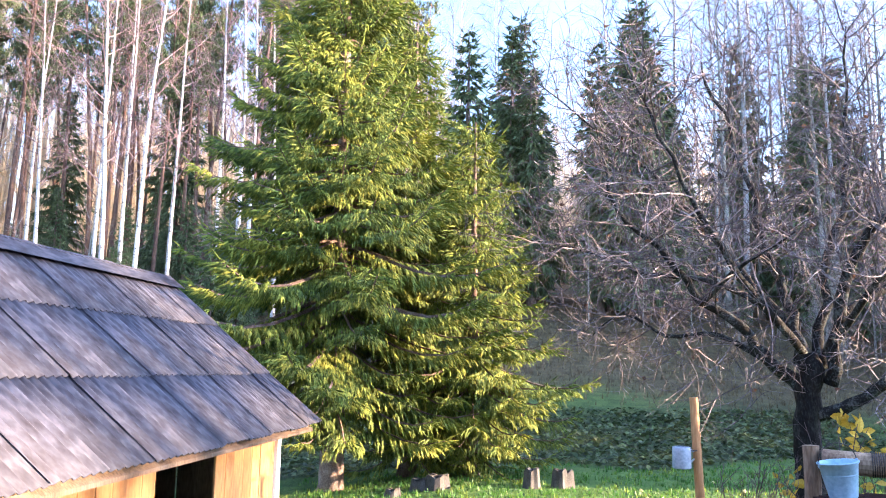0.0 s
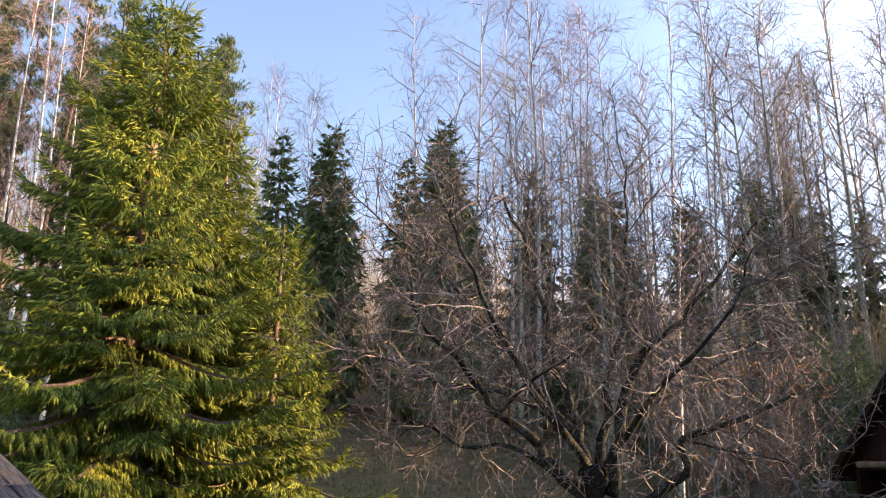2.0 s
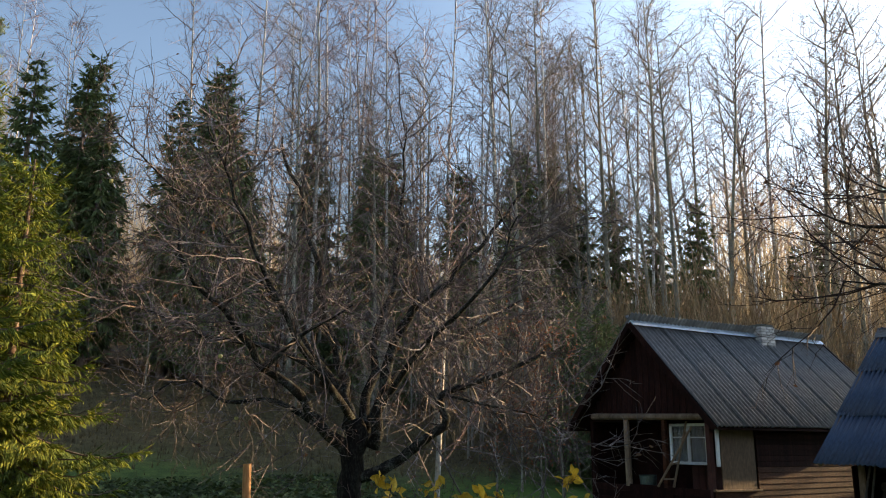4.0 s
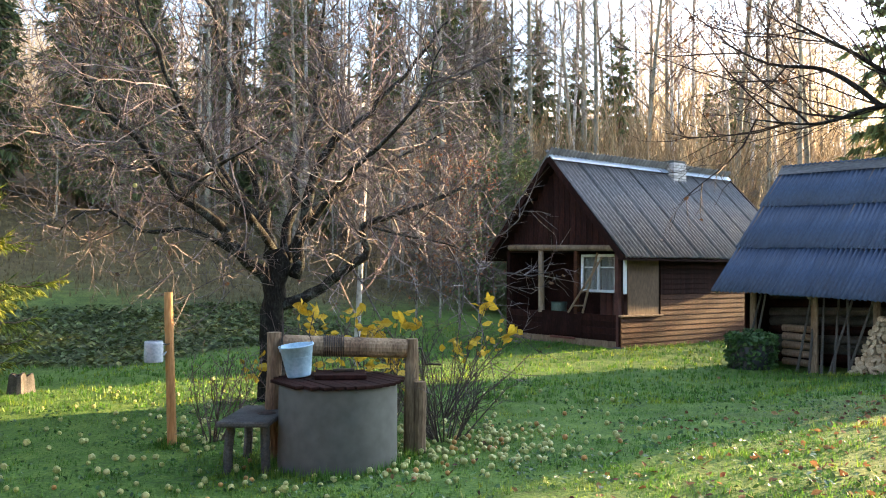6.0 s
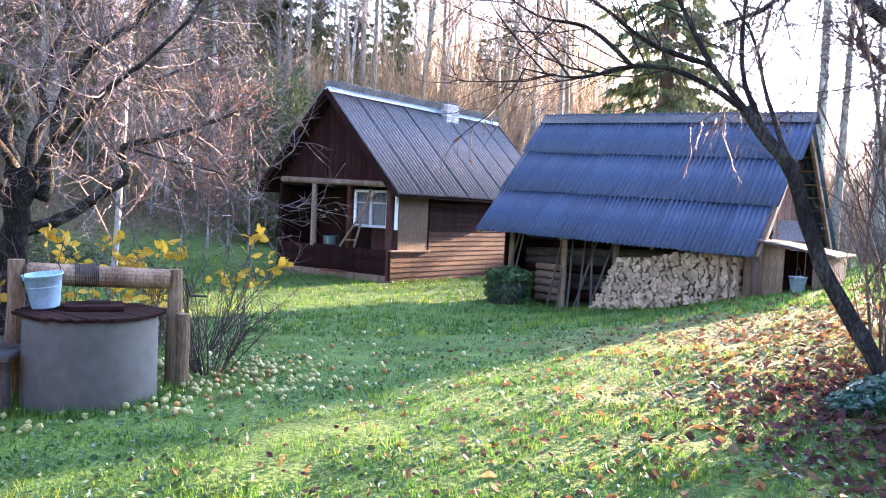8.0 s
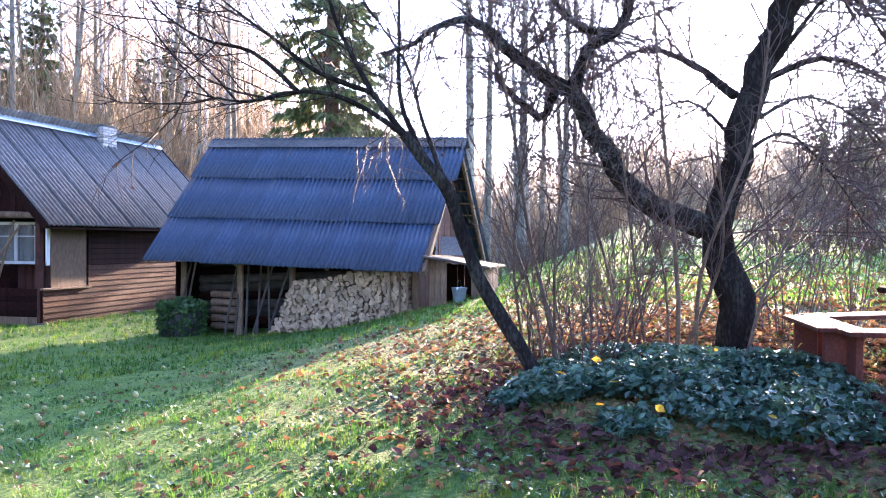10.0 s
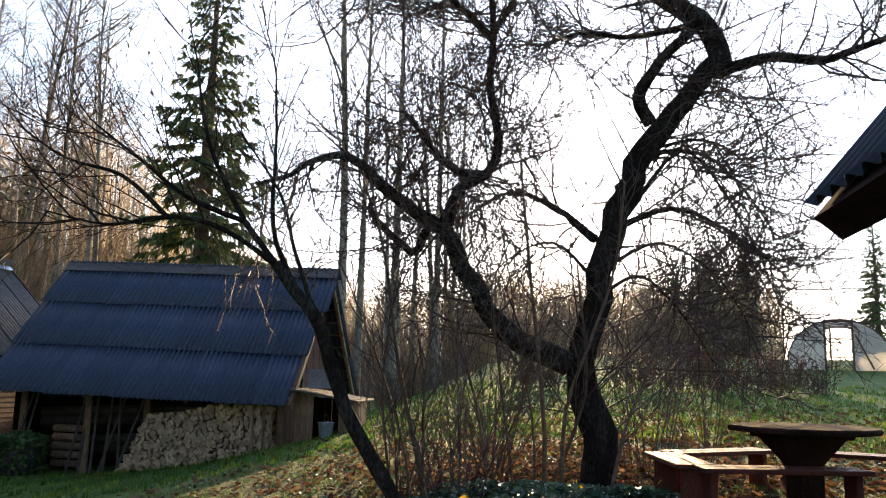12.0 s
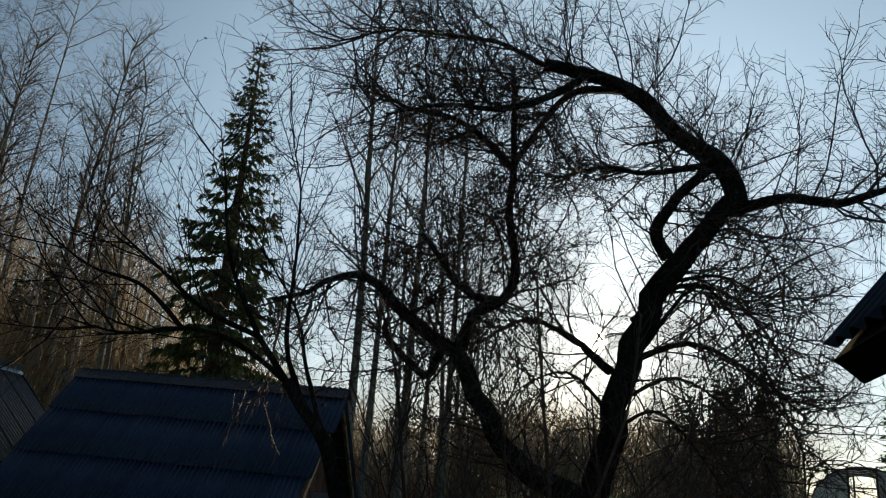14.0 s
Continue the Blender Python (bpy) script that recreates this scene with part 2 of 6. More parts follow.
def zones(x, y):
    """How far the ground at x, y is meadow, overgrown bed, or leaf litter."""
    w = noise.noise((x * 0.35, y * 0.35, 2)) * 1.6
    edge = 16.5 + 0.12 * x + 0.6 * w
    hillside = smooth01((y - edge - 7.5 + 4.5 * smooth01((x - 5) / 5)) / 6) * (1 - smooth01((x - 60) / 20))
    bed = smooth01((y - edge) / 0.8) * (1 - smooth01((y - edge - 7 + w) / 3)) * (1 - smooth01((x - 9) / 4))
    d = math.hypot(x - 8.3, y + 0.6)
    lit = (1 - smooth01((d - 1.5 + w * 0.6) / (4.0 if x < 8.3 else 7.0))) * 0.75
    forest = smooth01((y - 42) / 5)
    return hillside, bed, max(lit, forest * 0.7)


def build_ground():
    rings, segs = 110, 300
    verts, faces = [(0, 0, rough_z(0, 0))], []
    for i in range(rings):
        r = 0.6 * (700 / 0.6) ** (i / (rings - 1))
        for k in range(segs):
            a = 2 * math.pi * k / segs
            x, y = r * math.sin(a), r * math.cos(a)
            verts.append((x, y, rough_z(x, y)))
    for k in range(segs):
        faces.append((0, 1 + (k + 1) % segs, 1 + k))
    for i in range(rings - 1):
        for k in range(segs):
            a, b = 1 + i * segs + k, 1 + i * segs + (k + 1) % segs
            faces.append((a, b, b + segs, a + segs))
    me = bpy.data.meshes.new("ground")
    me.from_pydata(verts, [], faces)
    zs = [zones(v[0], v[1]) for v in verts]
    for j, key in enumerate(("meadow", "bed", "litter")):
        me.attributes.new(key, "FLOAT", "POINT").data.foreach_set("value", [z[j] for z in zs])
    me.shade_smooth()
    me.materials.append(ground_material())
    return tagged(new("ground", me), "sloping lawn rising into a dry tan meadow with fallen leaves", "ground", kind="structure")


build_ground()


# ---- leaves ----
def leaf_shape(rng, g, p, s):
    m = Matrix.Translation(p) @ Euler((rng.uniform(0, 6.3), rng.uniform(0, 6.3), rng.uniform(0, 6.3))).to_matrix().to_4x4()
    pts = [(0, -1, 0), (0.55, -0.2, 0.12), (0.4, 0.5, 0.05), (0, 1, -0.1), (-0.4, 0.5, 0.05), (-0.55, -0.2, 0.12)]
    g.add([m @ (Vector(q) * s) for q in pts], [(0, 1, 2, 3), (0, 3, 4, 5)])


LEAF_DARK = island(material("withered leaf", [(0.05, 0.025, 0.015), (0.10, 0.05, 0.025), (0.16, 0.08, 0.03)], 20, 80, 0.7, bump=0, translucent=0.3), 0.6, 1.4)
LEAF_YELLOW = island(material("yellow leaf", [(0.45, 0.26, 0.02), (0.60, 0.38, 0.03), (0.70, 0.48, 0.06)], 10, 60, 0.6, bump=0, translucent=0.4), 0.7, 1.2)
LEAF_LITTER = island(material("fallen leaf", [(0.08, 0.036, 0.024), (0.17, 0.088, 0.042), (0.29, 0.18, 0.09)], 3, 12, 0.8, bump=0, spec=0.2, translucent=0.3), 0.5, 1.5)


# ---- trees ----
def bend(rng, p, d, length, segs, wander, rise):
    """A wandering line from p along d; rise turns it up (or down) as it goes."""
    pts, d = [Vector(p)], Vector(d).normalized()
    for _ in range(segs):
        d = (d + Vector((rng.gauss(0, wander), rng.gauss(0, wander), rng.gauss(0, wander) + rise))).normalized()
        pts.append(pts[-1] + d * (length / segs))
    return pts


def along(pts, t):
    k = t * (len(pts) - 1)
    i = min(int(k), len(pts) - 2)
    return pts[i].lerp(pts[i + 1], k - i), (pts[i + 1] - pts[i]).normalized()


def sprout(rng, geos, pts, r, level, cfg):
    """Branches along pts, and theirs in turn. geos: one Geo a level."""
    if level >= len(cfg["kids"]):
        return
    total = sum((b - a).length for a, b in zip(pts, pts[1:]))
    kids = cfg["kids"][level]
    if isinstance(kids, float):
        kids = max(1, int(kids * total))
    lo, hi = cfg["len"][level]
    for i in range(kids):
        t = cfg["from"][level] + (1 - cfg["from"][level]) * (i + rng.random()) / kids
        p, d = along(pts, min(t, 0.999))
        side = d.orthogonal().normalized()
        side.rotate(Matrix.Rotation(rng.random() * 6.283, 3, d))
        a = radians(rng.uniform(*cfg["angle"][level]))
        way = d * math.cos(a) + side * math.sin(a)
        if cfg.get("flat"):
            way.z *= cfg["flat"]
        length = rng.uniform(lo, hi) * (1 - cfg["shrink"][level] * t)
        segs = cfg["segs"][level]
        q = bend(rng, p, way, length, segs, cfg["wander"][level], cfg["rise"][level])
        rr = min(r * 0.7, cfg["thick"][level])
        end = cfg.get("end", 0.25)
        radii = [rr * (1 - (1 - end) * k / segs) for k in range(segs + 1)]
        geos[min(level + 1, len(geos) - 1)].tube(q, radii, cfg["sides"][level], cap=False)
        sprout(rng, geos, q, rr, level + 1, cfg)


def bare_tree(name, label, seed, height, r, cfg, bark, twig, group, category="tree"):
    rng = random.Random(seed)
    t = thing(name, label, category, group)
    trunk, crown = Geo(), Geo()
    segs = 9
    pts = bend(rng, (0, 0, -0.3), (0, 0, 1), height + 0.3, segs, cfg.get("lean", 0.016), 0.02)
    trunk.tube(pts, [r * (1.0 - 0.93 * (k / segs) ** 0.9) + (0.25 * r if k == 0 else 0) for k in range(segs + 1)], 7)
    sprout(rng, [trunk, crown], pts, r * 0.6, 0, cfg)
    part("trunk", trunk, bark, t, smooth=True)
    part("crown", crown, twig, t)
    return t


BIRCH_CFG = dict(kids=[28, 5, 4], len=[(2.2, 4.2), (0.9, 1.9), (0.5, 1.0)], angle=[(38, 66), (30, 60), (25, 65)], shrink=[0.6, 0.4, 0.3],
                 segs=[4, 3, 2], wander=[0.07, 0.14, 0.2], rise=[0.06, -0.03, -0.14], thick=[0.024, 0.010, 0.007], sides=[4, 3, 3], end=0.3)
BIRCH_CFG["from"] = [0.36, 0.2, 0.1]
ASPEN_CFG = dict(BIRCH_CFG, kids=[30, 6, 3], len=[(2.2, 5.0), (0.8, 2.2), (0.5, 1.1)], rise=[0.09, 0.06, 0.03], angle=[(38, 66), (30, 60), (25, 60)],
                 thick=[0.038, 0.012, 0.007])
SAPLING_CFG = dict(BIRCH_CFG, kids=[18, 4, 3], len=[(1.0, 2.4), (0.5, 1.1), (0.3, 0.6)], rise=[0.16, 0.1, 0.05], thick=[0.02, 0.012, 0.009])
SAPLING_CFG["from"] = [0.12, 0.15, 0.1]


def willow(seed, height):
    """Many upright stems out of one root."""
    rng = random.Random(seed)
    t = thing("willow_bush", "leafless tan willow bush at the wood's edge", "bush", "willow bushes")
    stems, twigs = Geo(), Geo()
    for _ in range(18):
        a = rng.random() * 6.283
        d = (math.cos(a) * rng.uniform(0, 0.45), math.sin(a) * rng.uniform(0, 0.45), 1)
        h = height * rng.uniform(0.6, 1.05)
        q = bend(rng, (math.cos(a) * 0.4, math.sin(a) * 0.4, -0.2), d, h, 5, 0.05, 0.02)
        stems.tube(q, [0.028 * (1 - 0.75 * k / 5) for k in range(6)], 4, cap=False)
        sprout(rng, [stems, twigs], q, 0.02, 0, dict(kids=[9, 2], len=[(0.6, 1.8), (0.3, 0.7)], angle=[(15, 40), (15, 45)], shrink=[0.4, 0.3],
               segs=[3, 2], wander=[0.08, 0.1], rise=[0.15, 0.1], thick=[0.013, 0.009], sides=[3, 3], end=0.4, **{"from": [0.2, 0.2]}))
    part("stem_mass", stems, WILLOW, t)
    part("twig_mass", twigs, WILLOW, t)
    return t


WILLOW = material("willow twig", [(0.14, 0.09, 0.05), (0.26, 0.18, 0.10), (0.36, 0.27, 0.16)], 1, 8, 0.7, bump=0)


def finger(g, p, d, length, r):
    """One needled shoot: a three-sided spindle."""
    d = d.normalized()
    s = d.orthogonal().normalized()
    u = d.cross(s)
    o = len(g.v)
    e = p + d * length
    c = p + d * (length * 0.4)
    g.v.append((p.x, p.y, p.z))
    for a, b in ((1, 0), (-0.5, 0.87), (-0.5, -0.87)):
        q = c + (s * a + u * b) * r
        g.v.append((q.x, q.y, q.z))
    g.v.append((e.x, e.y, e.z))
    for k in range(3):
        a, b = o + 1 + k, o + 1 + (k + 1) % 3
        g.f.append((o, b, a))
        g.f.append((a, b, o + 4))


def needles(rng, g, p, d, length, r, count):
    d = d.normalized()
    s = d.orthogonal().normalized()
    u = d.cross(s)
    for i in range(count):
        a = rng.random() * 6.283
        c = p + d * (length * (i + rng.random()) / count)
        w = s * math.cos(a) + u * math.sin(a)
        q = c + (w * 1.0 + d * 0.9) * (r * rng.uniform(1.0, 1.9))
        x = d.cross(w) * (r * 0.22)
        o = len(g.v)
        for k in (c - x, c + x, q):
            g.v.append((k.x, k.y, k.z))
        g.f.append((o, o + 1, o + 2))


def spray(rng, g, p, d, length, width):
    """A hanging spray of needles: three narrow leaves of a fan."""
    d = d.normalized()
    s = d.orthogonal().normalized()
    s.rotate(Matrix.Rotation(rng.random() * 6.283, 3, d))
    for k in (-0.5, 0.0, 0.5):
        e = p + (d + s * k).normalized() * (length * rng.uniform(0.7, 1.1))
        x = (s if k == 0 else d.cross(s)) * (width * 0.5)
        o = len(g.v)
        for q in (p - x, p + x, e):
            g.v.append((q.x, q.y, q.z))
        g.f.append((o, o + 1, o + 2))


def spruce(name, label, seed, height, width, group="", whorls=26, per=6, twig_gap=0.16, size=1.0, low=0.1, mat=None, hairs=2, droop=1.0, taper=0.78, lite=False):
    rng = random.Random(seed)
    t = thing(name, label, "spruce tree", group)
    trunk, boughs, crown = Geo(), Geo(), Geo()
    r0 = height * 0.018 + 0.03
    trunk.tube([(0, 0, -0.3), (0, 0, 0.15), (0, 0, height * 0.5), (0, 0, height)], [r0 * 1.5, r0, r0 * 0.55, 0.012], 9)
    for w in range(whorls):
        f = low + (1 - low) * (w / whorls) ** 0.9
        reach = width * (1 - f) ** taper * (0.55 + 0.45 * min(1, (f - low) / 0.12)) + 0.12 * size
        for k in range(per):
            a = 6.283 * (k + rng.random() * 0.9) / per + w * 1.1
            lump = noise.noise((math.cos(a) * 1.3, math.sin(a) * 1.3, f * 7 + seed * 5.1))
            L = reach * (rng.uniform(0.62, 1.12) if lite else rng.uniform(0.72, 1.08) * (1 + 0.42 * lump))
            z = height * f + rng.uniform(-0.12, 0.12) * size
            out = Vector((math.cos(a), math.sin(a), 0))
            pitch = 0.35 - 0.75 * (1 - f) * droop + rng.uniform(-0.12, 0.12)
            n = 3 if lite else 6
            pts, d = [Vector((0, 0, z))], (out + Vector((0, 0, pitch))).normalized()
            for i in range(n):
                d = (d + Vector((rng.gauss(0, 0.05), rng.gauss(0, 0.05), (0.07 if lite else 0.10) * (i * 6 / n - 1.7) * droop))).normalized()
                pts.append(pts[-1] + d * L / n)
            boughs.tube(pts, [0.012 * L * size ** 0.3 * (1 - 0.8 * i / n) + 0.004 for i in range(n + 1)], 3, cap=False)
            count = max(3, int(L / twig_gap))
            for i in range(count):
                tt = 0.14 + 0.86 * (i + rng.random()) / count
                p, dd = along(pts, min(tt, 0.999))
                for sg in (-1, 1):
                    side = dd.cross(Vector((0, 0, 1))).normalized() * sg
                    span = (0.18 + 0.30 * L * (1 - tt) ** 0.8 * min(1, 3 * tt)) * rng.uniform(0.5, 1.1)
                    m = max(1, int(span / ((0.11 if lite else 0.042) * size)))
                    tw = (side * 0.85 + dd * 0.65 + Vector((0, 0, rng.uniform(-0.35, 0.1)))).normalized()
                    for j in range(m):
                        q = p + tw * (span * (j + 0.3) / m) + Vector((0, 0, -0.10 * (j / m) ** 2 * span))
                        fl = rng.uniform(0.13, 0.28) * size if lite else rng.uniform(0.10, 0.22)
                        hang = rng.random()
                        if not lite:
                            fl *= 1.05
                            fd = tw * 0.4 + dd * rng.uniform(0.1, 0.5) + Vector((rng.gauss(0, 0.16), rng.gauss(0, 0.16), -(0.5 + 1.3 * hang) * (1 - 0.5 * f) * (1 - 0.75 * max(0, tt - 0.55) / 0.45)))
                            finger(crown, q, fd, fl, rng.uniform(0.012, 0.019))
                            needles(rng, crown, q, fd, fl, 0.030, hairs + 1)
                            continue
                        fd = tw * 0.6 + dd * rng.uniform(0.1, 0.7) + Vector((rng.gauss(0, 0.2), rng.gauss(0, 0.2), -(0.5 + 1.5 * hang) * (1 - 0.55 * f)))
                        spray(rng, crown, q, fd, fl * 1.5 * min(1.0, 0.25 + reach / 2.2), 0.10 * size * min(1.0, 0.35 + reach / 2.2))
            finger(crown, pts[-1], d + Vector((0, 0, 0.3)), 0.28 * size, 0.018 * size)
            if not lite:
                needles(rng, crown, pts[-1], d + Vector((0, 0, 0.3)), 0.28 * size, 0.024 * size, hairs + 3)
    part("trunk", trunk, SPRUCE_BARK, t, smooth=True)
    part("foliage", boughs, SPRUCE_BARK, t)
    part("crown", crown, mat or NEEDLE, t)
    return t


def pine(seed, height):
    rng = random.Random(seed)
    t = thing("pine_tree", "tall pine with a bare reddish trunk and a high dark crown", "pine tree", "pines of the wood")
    trunk, crown = Geo(), Geo()
    pts = bend(rng, (0, 0, -0.3), (0, 0, 1), height, 8, 0.015, 0.02)
    trunk.tube(pts, [0.14 * (1 - 0.8 * k / 8) for k in range(9)], 7)
    for i in range(34):
        f = 0.5 + 0.5 * (i + rng.random()) / 34
        p, _ = along(pts, min(f, 0.999))
        a = rng.random() * 6.283
        L = rng.uniform(0.8, 2.4) * (1.15 - 0.7 * f)
        q = bend(rng, p, (math.cos(a), math.sin(a), 0.15), L, 4, 0.12, 0.08)
        trunk.tube(q, [0.03, 0.025, 0.02, 0.012, 0.008], 3, cap=False)
        if f > 0.55:
            for _ in range(30):
                c, dd = along(q, rng.uniform(0.35, 0.999))
                needles(rng, crown, c + Vector((rng.gauss(0, 0.2), rng.gauss(0, 0.2), rng.gauss(0, 0.15))), Vector((rng.gauss(0, 0.5), rng.gauss(0, 0.5), 1)), 0.25, 0.13, 7)
    part("trunk", trunk, PINE_BARK, t, smooth=True)
    part("crown", crown, NEEDLE_HAZE, t)
    return t


def place(ob, x, y, turn, scale, tilt=0.0):
    m = pose(x, y, gz(x, y) - 0.05, tilt, 0, turn)
    ob.matrix_basis = m @ Matrix.Diagonal((scale, scale, scale, 1))


def sunny_limit(x, y):
    """How high a tree may reach there without taking the low sun from the garden spruces or the strip of lawn."""
    w = y + 0.045 * (x + 2)
    if x < 12 or w < -6 or w > 22:
        return 99.0
    if w > 8.5:
        return 0.205 * (x + 1) + 1.0
    if w > 4.8:
        return 99.0
    return 0.19 * (x - 4) - 0.6


def copies(kinds, spots, rng, lo=0.85, hi=1.15, height=20.0):
    """Each kind's first tree takes a spot, its copies take the others."""
    fresh = list(kinds)
    for x, y in spots:
        scale = rng.uniform(lo, hi)
        fits = (sunny_limit(x, y) - gz(x, y)) / height
        if fits < scale * 0.45:
            continue
        ob = fresh.pop(0) if fresh else copy_thing(rng.choice(kinds), Matrix())
        place(ob, x, y, rng.uniform(0, 360), min(scale, fits), rng.gauss(0, 0.7))


def polar(rng, n, az0, az1, d0, d1):
    spots = []
    while len(spots) < n:
        a, d = radians(rng.uniform(az0, az1)), rng.uniform(d0, d1)
        spots.append((d * math.sin(a), d * math.cos(a)))
    return spots


# ---- building materials ----
SLATE_BLUE = material("dark slate sheet", [(0.018, 0.034, 0.068), (0.031, 0.058, 0.108), (0.055, 0.09, 0.15)], 1.3, 30, 0.55, bump=0.25, vary=0.12, stretch=(1, 0.35, 1), spec=0.5)
SLATE_GREY = material("grey slate sheet", [(0.058, 0.055, 0.054), (0.118, 0.112, 0.11), (0.19, 0.182, 0.175)], 1.1, 26, 0.6, bump=0.3, vary=0.05, stretch=(1, 0.3, 1), spec=0.5)
# Weathered grey, darkened further to stand for tree shade on the shed roof.
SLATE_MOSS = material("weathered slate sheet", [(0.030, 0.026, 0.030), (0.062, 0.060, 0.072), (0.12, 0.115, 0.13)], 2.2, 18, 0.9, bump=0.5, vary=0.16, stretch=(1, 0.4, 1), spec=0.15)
TIN = material("galvanised steel", [(0.34, 0.42, 0.52), (0.44, 0.53, 0.64), (0.56, 0.64, 0.74)], 5, 30, 0.45, metal=0.6, bump=0.1)
# Dark stain; it also paints the shadow on the cabin's upper side boards.
WOOD_DARK = material("dark board for stain and shade", [(0.011, 0.0045, 0.004), (0.021, 0.008, 0.0065), (0.038, 0.014, 0.011)], 3, 40, 0.8, bump=0.4, stretch=(1, 1, 0.25), spec=0.08)
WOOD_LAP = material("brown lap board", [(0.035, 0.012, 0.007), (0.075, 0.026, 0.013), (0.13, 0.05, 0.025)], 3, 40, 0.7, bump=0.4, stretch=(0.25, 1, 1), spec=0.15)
WOOD_RED = material("red-brown paint", [(0.065, 0.016, 0.011), (0.11, 0.028, 0.018), (0.16, 0.05, 0.034)], 4, 40, 0.6, bump=0.3)
# The red-brown paint at about half value, the porch's shade put into the colour.
WOOD_RED_SHADED = material("shaded red-brown porch paint", [(0.03, 0.009, 0.007), (0.055, 0.015, 0.011), (0.085, 0.026, 0.018)], 4, 40, 0.7, bump=0.3)
WOOD_GREY = material("weathered timber", [(0.09, 0.058, 0.036), (0.18, 0.118, 0.075), (0.28, 0.20, 0.135)], 4, 50, 0.85, bump=0.6, stretch=(1, 1, 0.2))
WOOD_BROWN = material("brown worn log", [(0.07, 0.04, 0.023), (0.16, 0.10, 0.058), (0.28, 0.19, 0.115)], 4, 50, 0.85, bump=0.6, stretch=(1, 1, 0.2))
BUCKET_TIN = material("blue-grey zinc", [(0.20, 0.33, 0.42), (0.28, 0.43, 0.53), (0.36, 0.52, 0.62)], 5, 30, 0.4, metal=0.1, bump=0.1)
WOOD_WARM = material("pine board", [(0.20, 0.085, 0.03), (0.34, 0.155, 0.052), (0.44, 0.23, 0.085)], 3, 40, 0.7, bump=0.4, stretch=(1, 1, 0.2))
WOOD_TAN = material("plywood panel", [(0.06, 0.03, 0.016), (0.10, 0.055, 0.028), (0.15, 0.085, 0.045)], 2, 30, 0.65, bump=0.2, stretch=(1, 1, 0.3))
LOG_END = material("cut log end", [(0.24, 0.17, 0.10), (0.38, 0.28, 0.18), (0.52, 0.42, 0.30)], 8, 60, 0.85, bump=0.5, vary=0.35)
WHITE = material("white paint", [(0.62, 0.63, 0.64), (0.74, 0.75, 0.76), (0.82, 0.82, 0.82)], 5, 40, 0.5, bump=0.15)
CURTAIN = material("pale curtain", [(0.10, 0.12, 0.13), (0.17, 0.19, 0.20), (0.25, 0.27, 0.28)], 3, 30, 0.9, bump=0.2, stretch=(1, 6, 0.3))
CONCRETE = material("well concrete", [(0.085, 0.085, 0.073), (0.108, 0.109, 0.095), (0.130, 0.131, 0.115)], 1.6, 9, 0.9, bump=0.15)
BRICK = material("limewashed brick", [(0.30, 0.27, 0.26), (0.42, 0.40, 0.40), (0.54, 0.53, 0.53)], 6, 40, 0.9, bump=0.5, vary=0.25)
ENAMEL = material("white enamel", [(0.30, 0.34, 0.38), (0.42, 0.46, 0.50), (0.55, 0.58, 0.62)], 8, 40, 0.25, bump=0.05)
IRON = material("dark iron", [(0.02, 0.018, 0.016), (0.05, 0.04, 0.035), (0.09, 0.06, 0.045)], 8, 50, 0.6, metal=0.6, bump=0.3)
BLACK = material("black bush core", [(0.012, 0.013, 0.016), (0.02, 0.022, 0.026), (0.035, 0.037, 0.042)], 4, 30, 0.45, bump=0.5)
FILM = material("greenhouse film", [(0.74, 0.74, 0.72), (0.82, 0.82, 0.80), (0.88, 0.88, 0.86)], 3, 30, 0.5, bump=0.1, translucent=0.75)
WOOD_BENCH = material("grey-black timber", [(0.03, 0.026, 0.022), (0.065, 0.058, 0.05), (0.11, 0.10, 0.088)], 4, 50, 0.8, bump=0.5)
GLASS = bpy.data.materials.new("window glass")
GLASS.use_nodes = True
GLASS.node_tree.nodes["Principled BSDF"].inputs["Transmission Weight"].default_value = 0.9
GLASS.node_tree.nodes["Principled BSDF"].inputs["Roughness"].default_value = 0.03


# ---- roofs ----
def sheet_mesh(name, width, length, waves, amp, mat, rows=1):
    """A corrugated sheet: width along x, length up the slope along y, with its thickness."""
    per, th = 6, 0.007
    n = waves * per
    g = Geo()
    for side in (0, 1):
        for j in range(rows + 1):
            for i in range(n + 1):
                g.v.append((width * i / n, length * j / rows, amp * math.cos(2 * math.pi * i / per) - side * th))
    w = n + 1
    half = w * (rows + 1)
    for j in range(rows):
        for i in range(n):
            a = j * w + i
            g.f.append((a, a + 1, a + w + 1, a + w))
            g.f.append((half + a, half + a + w, half + a + w + 1, half + a + 1))
    for i in range(n):
        g.f.append((i + 1, i, half + i, half + i + 1))
        a = rows * w + i
        g.f.append((a, a + 1, half + a + 1, half + a))
    return g.mesh(name, mat, True)


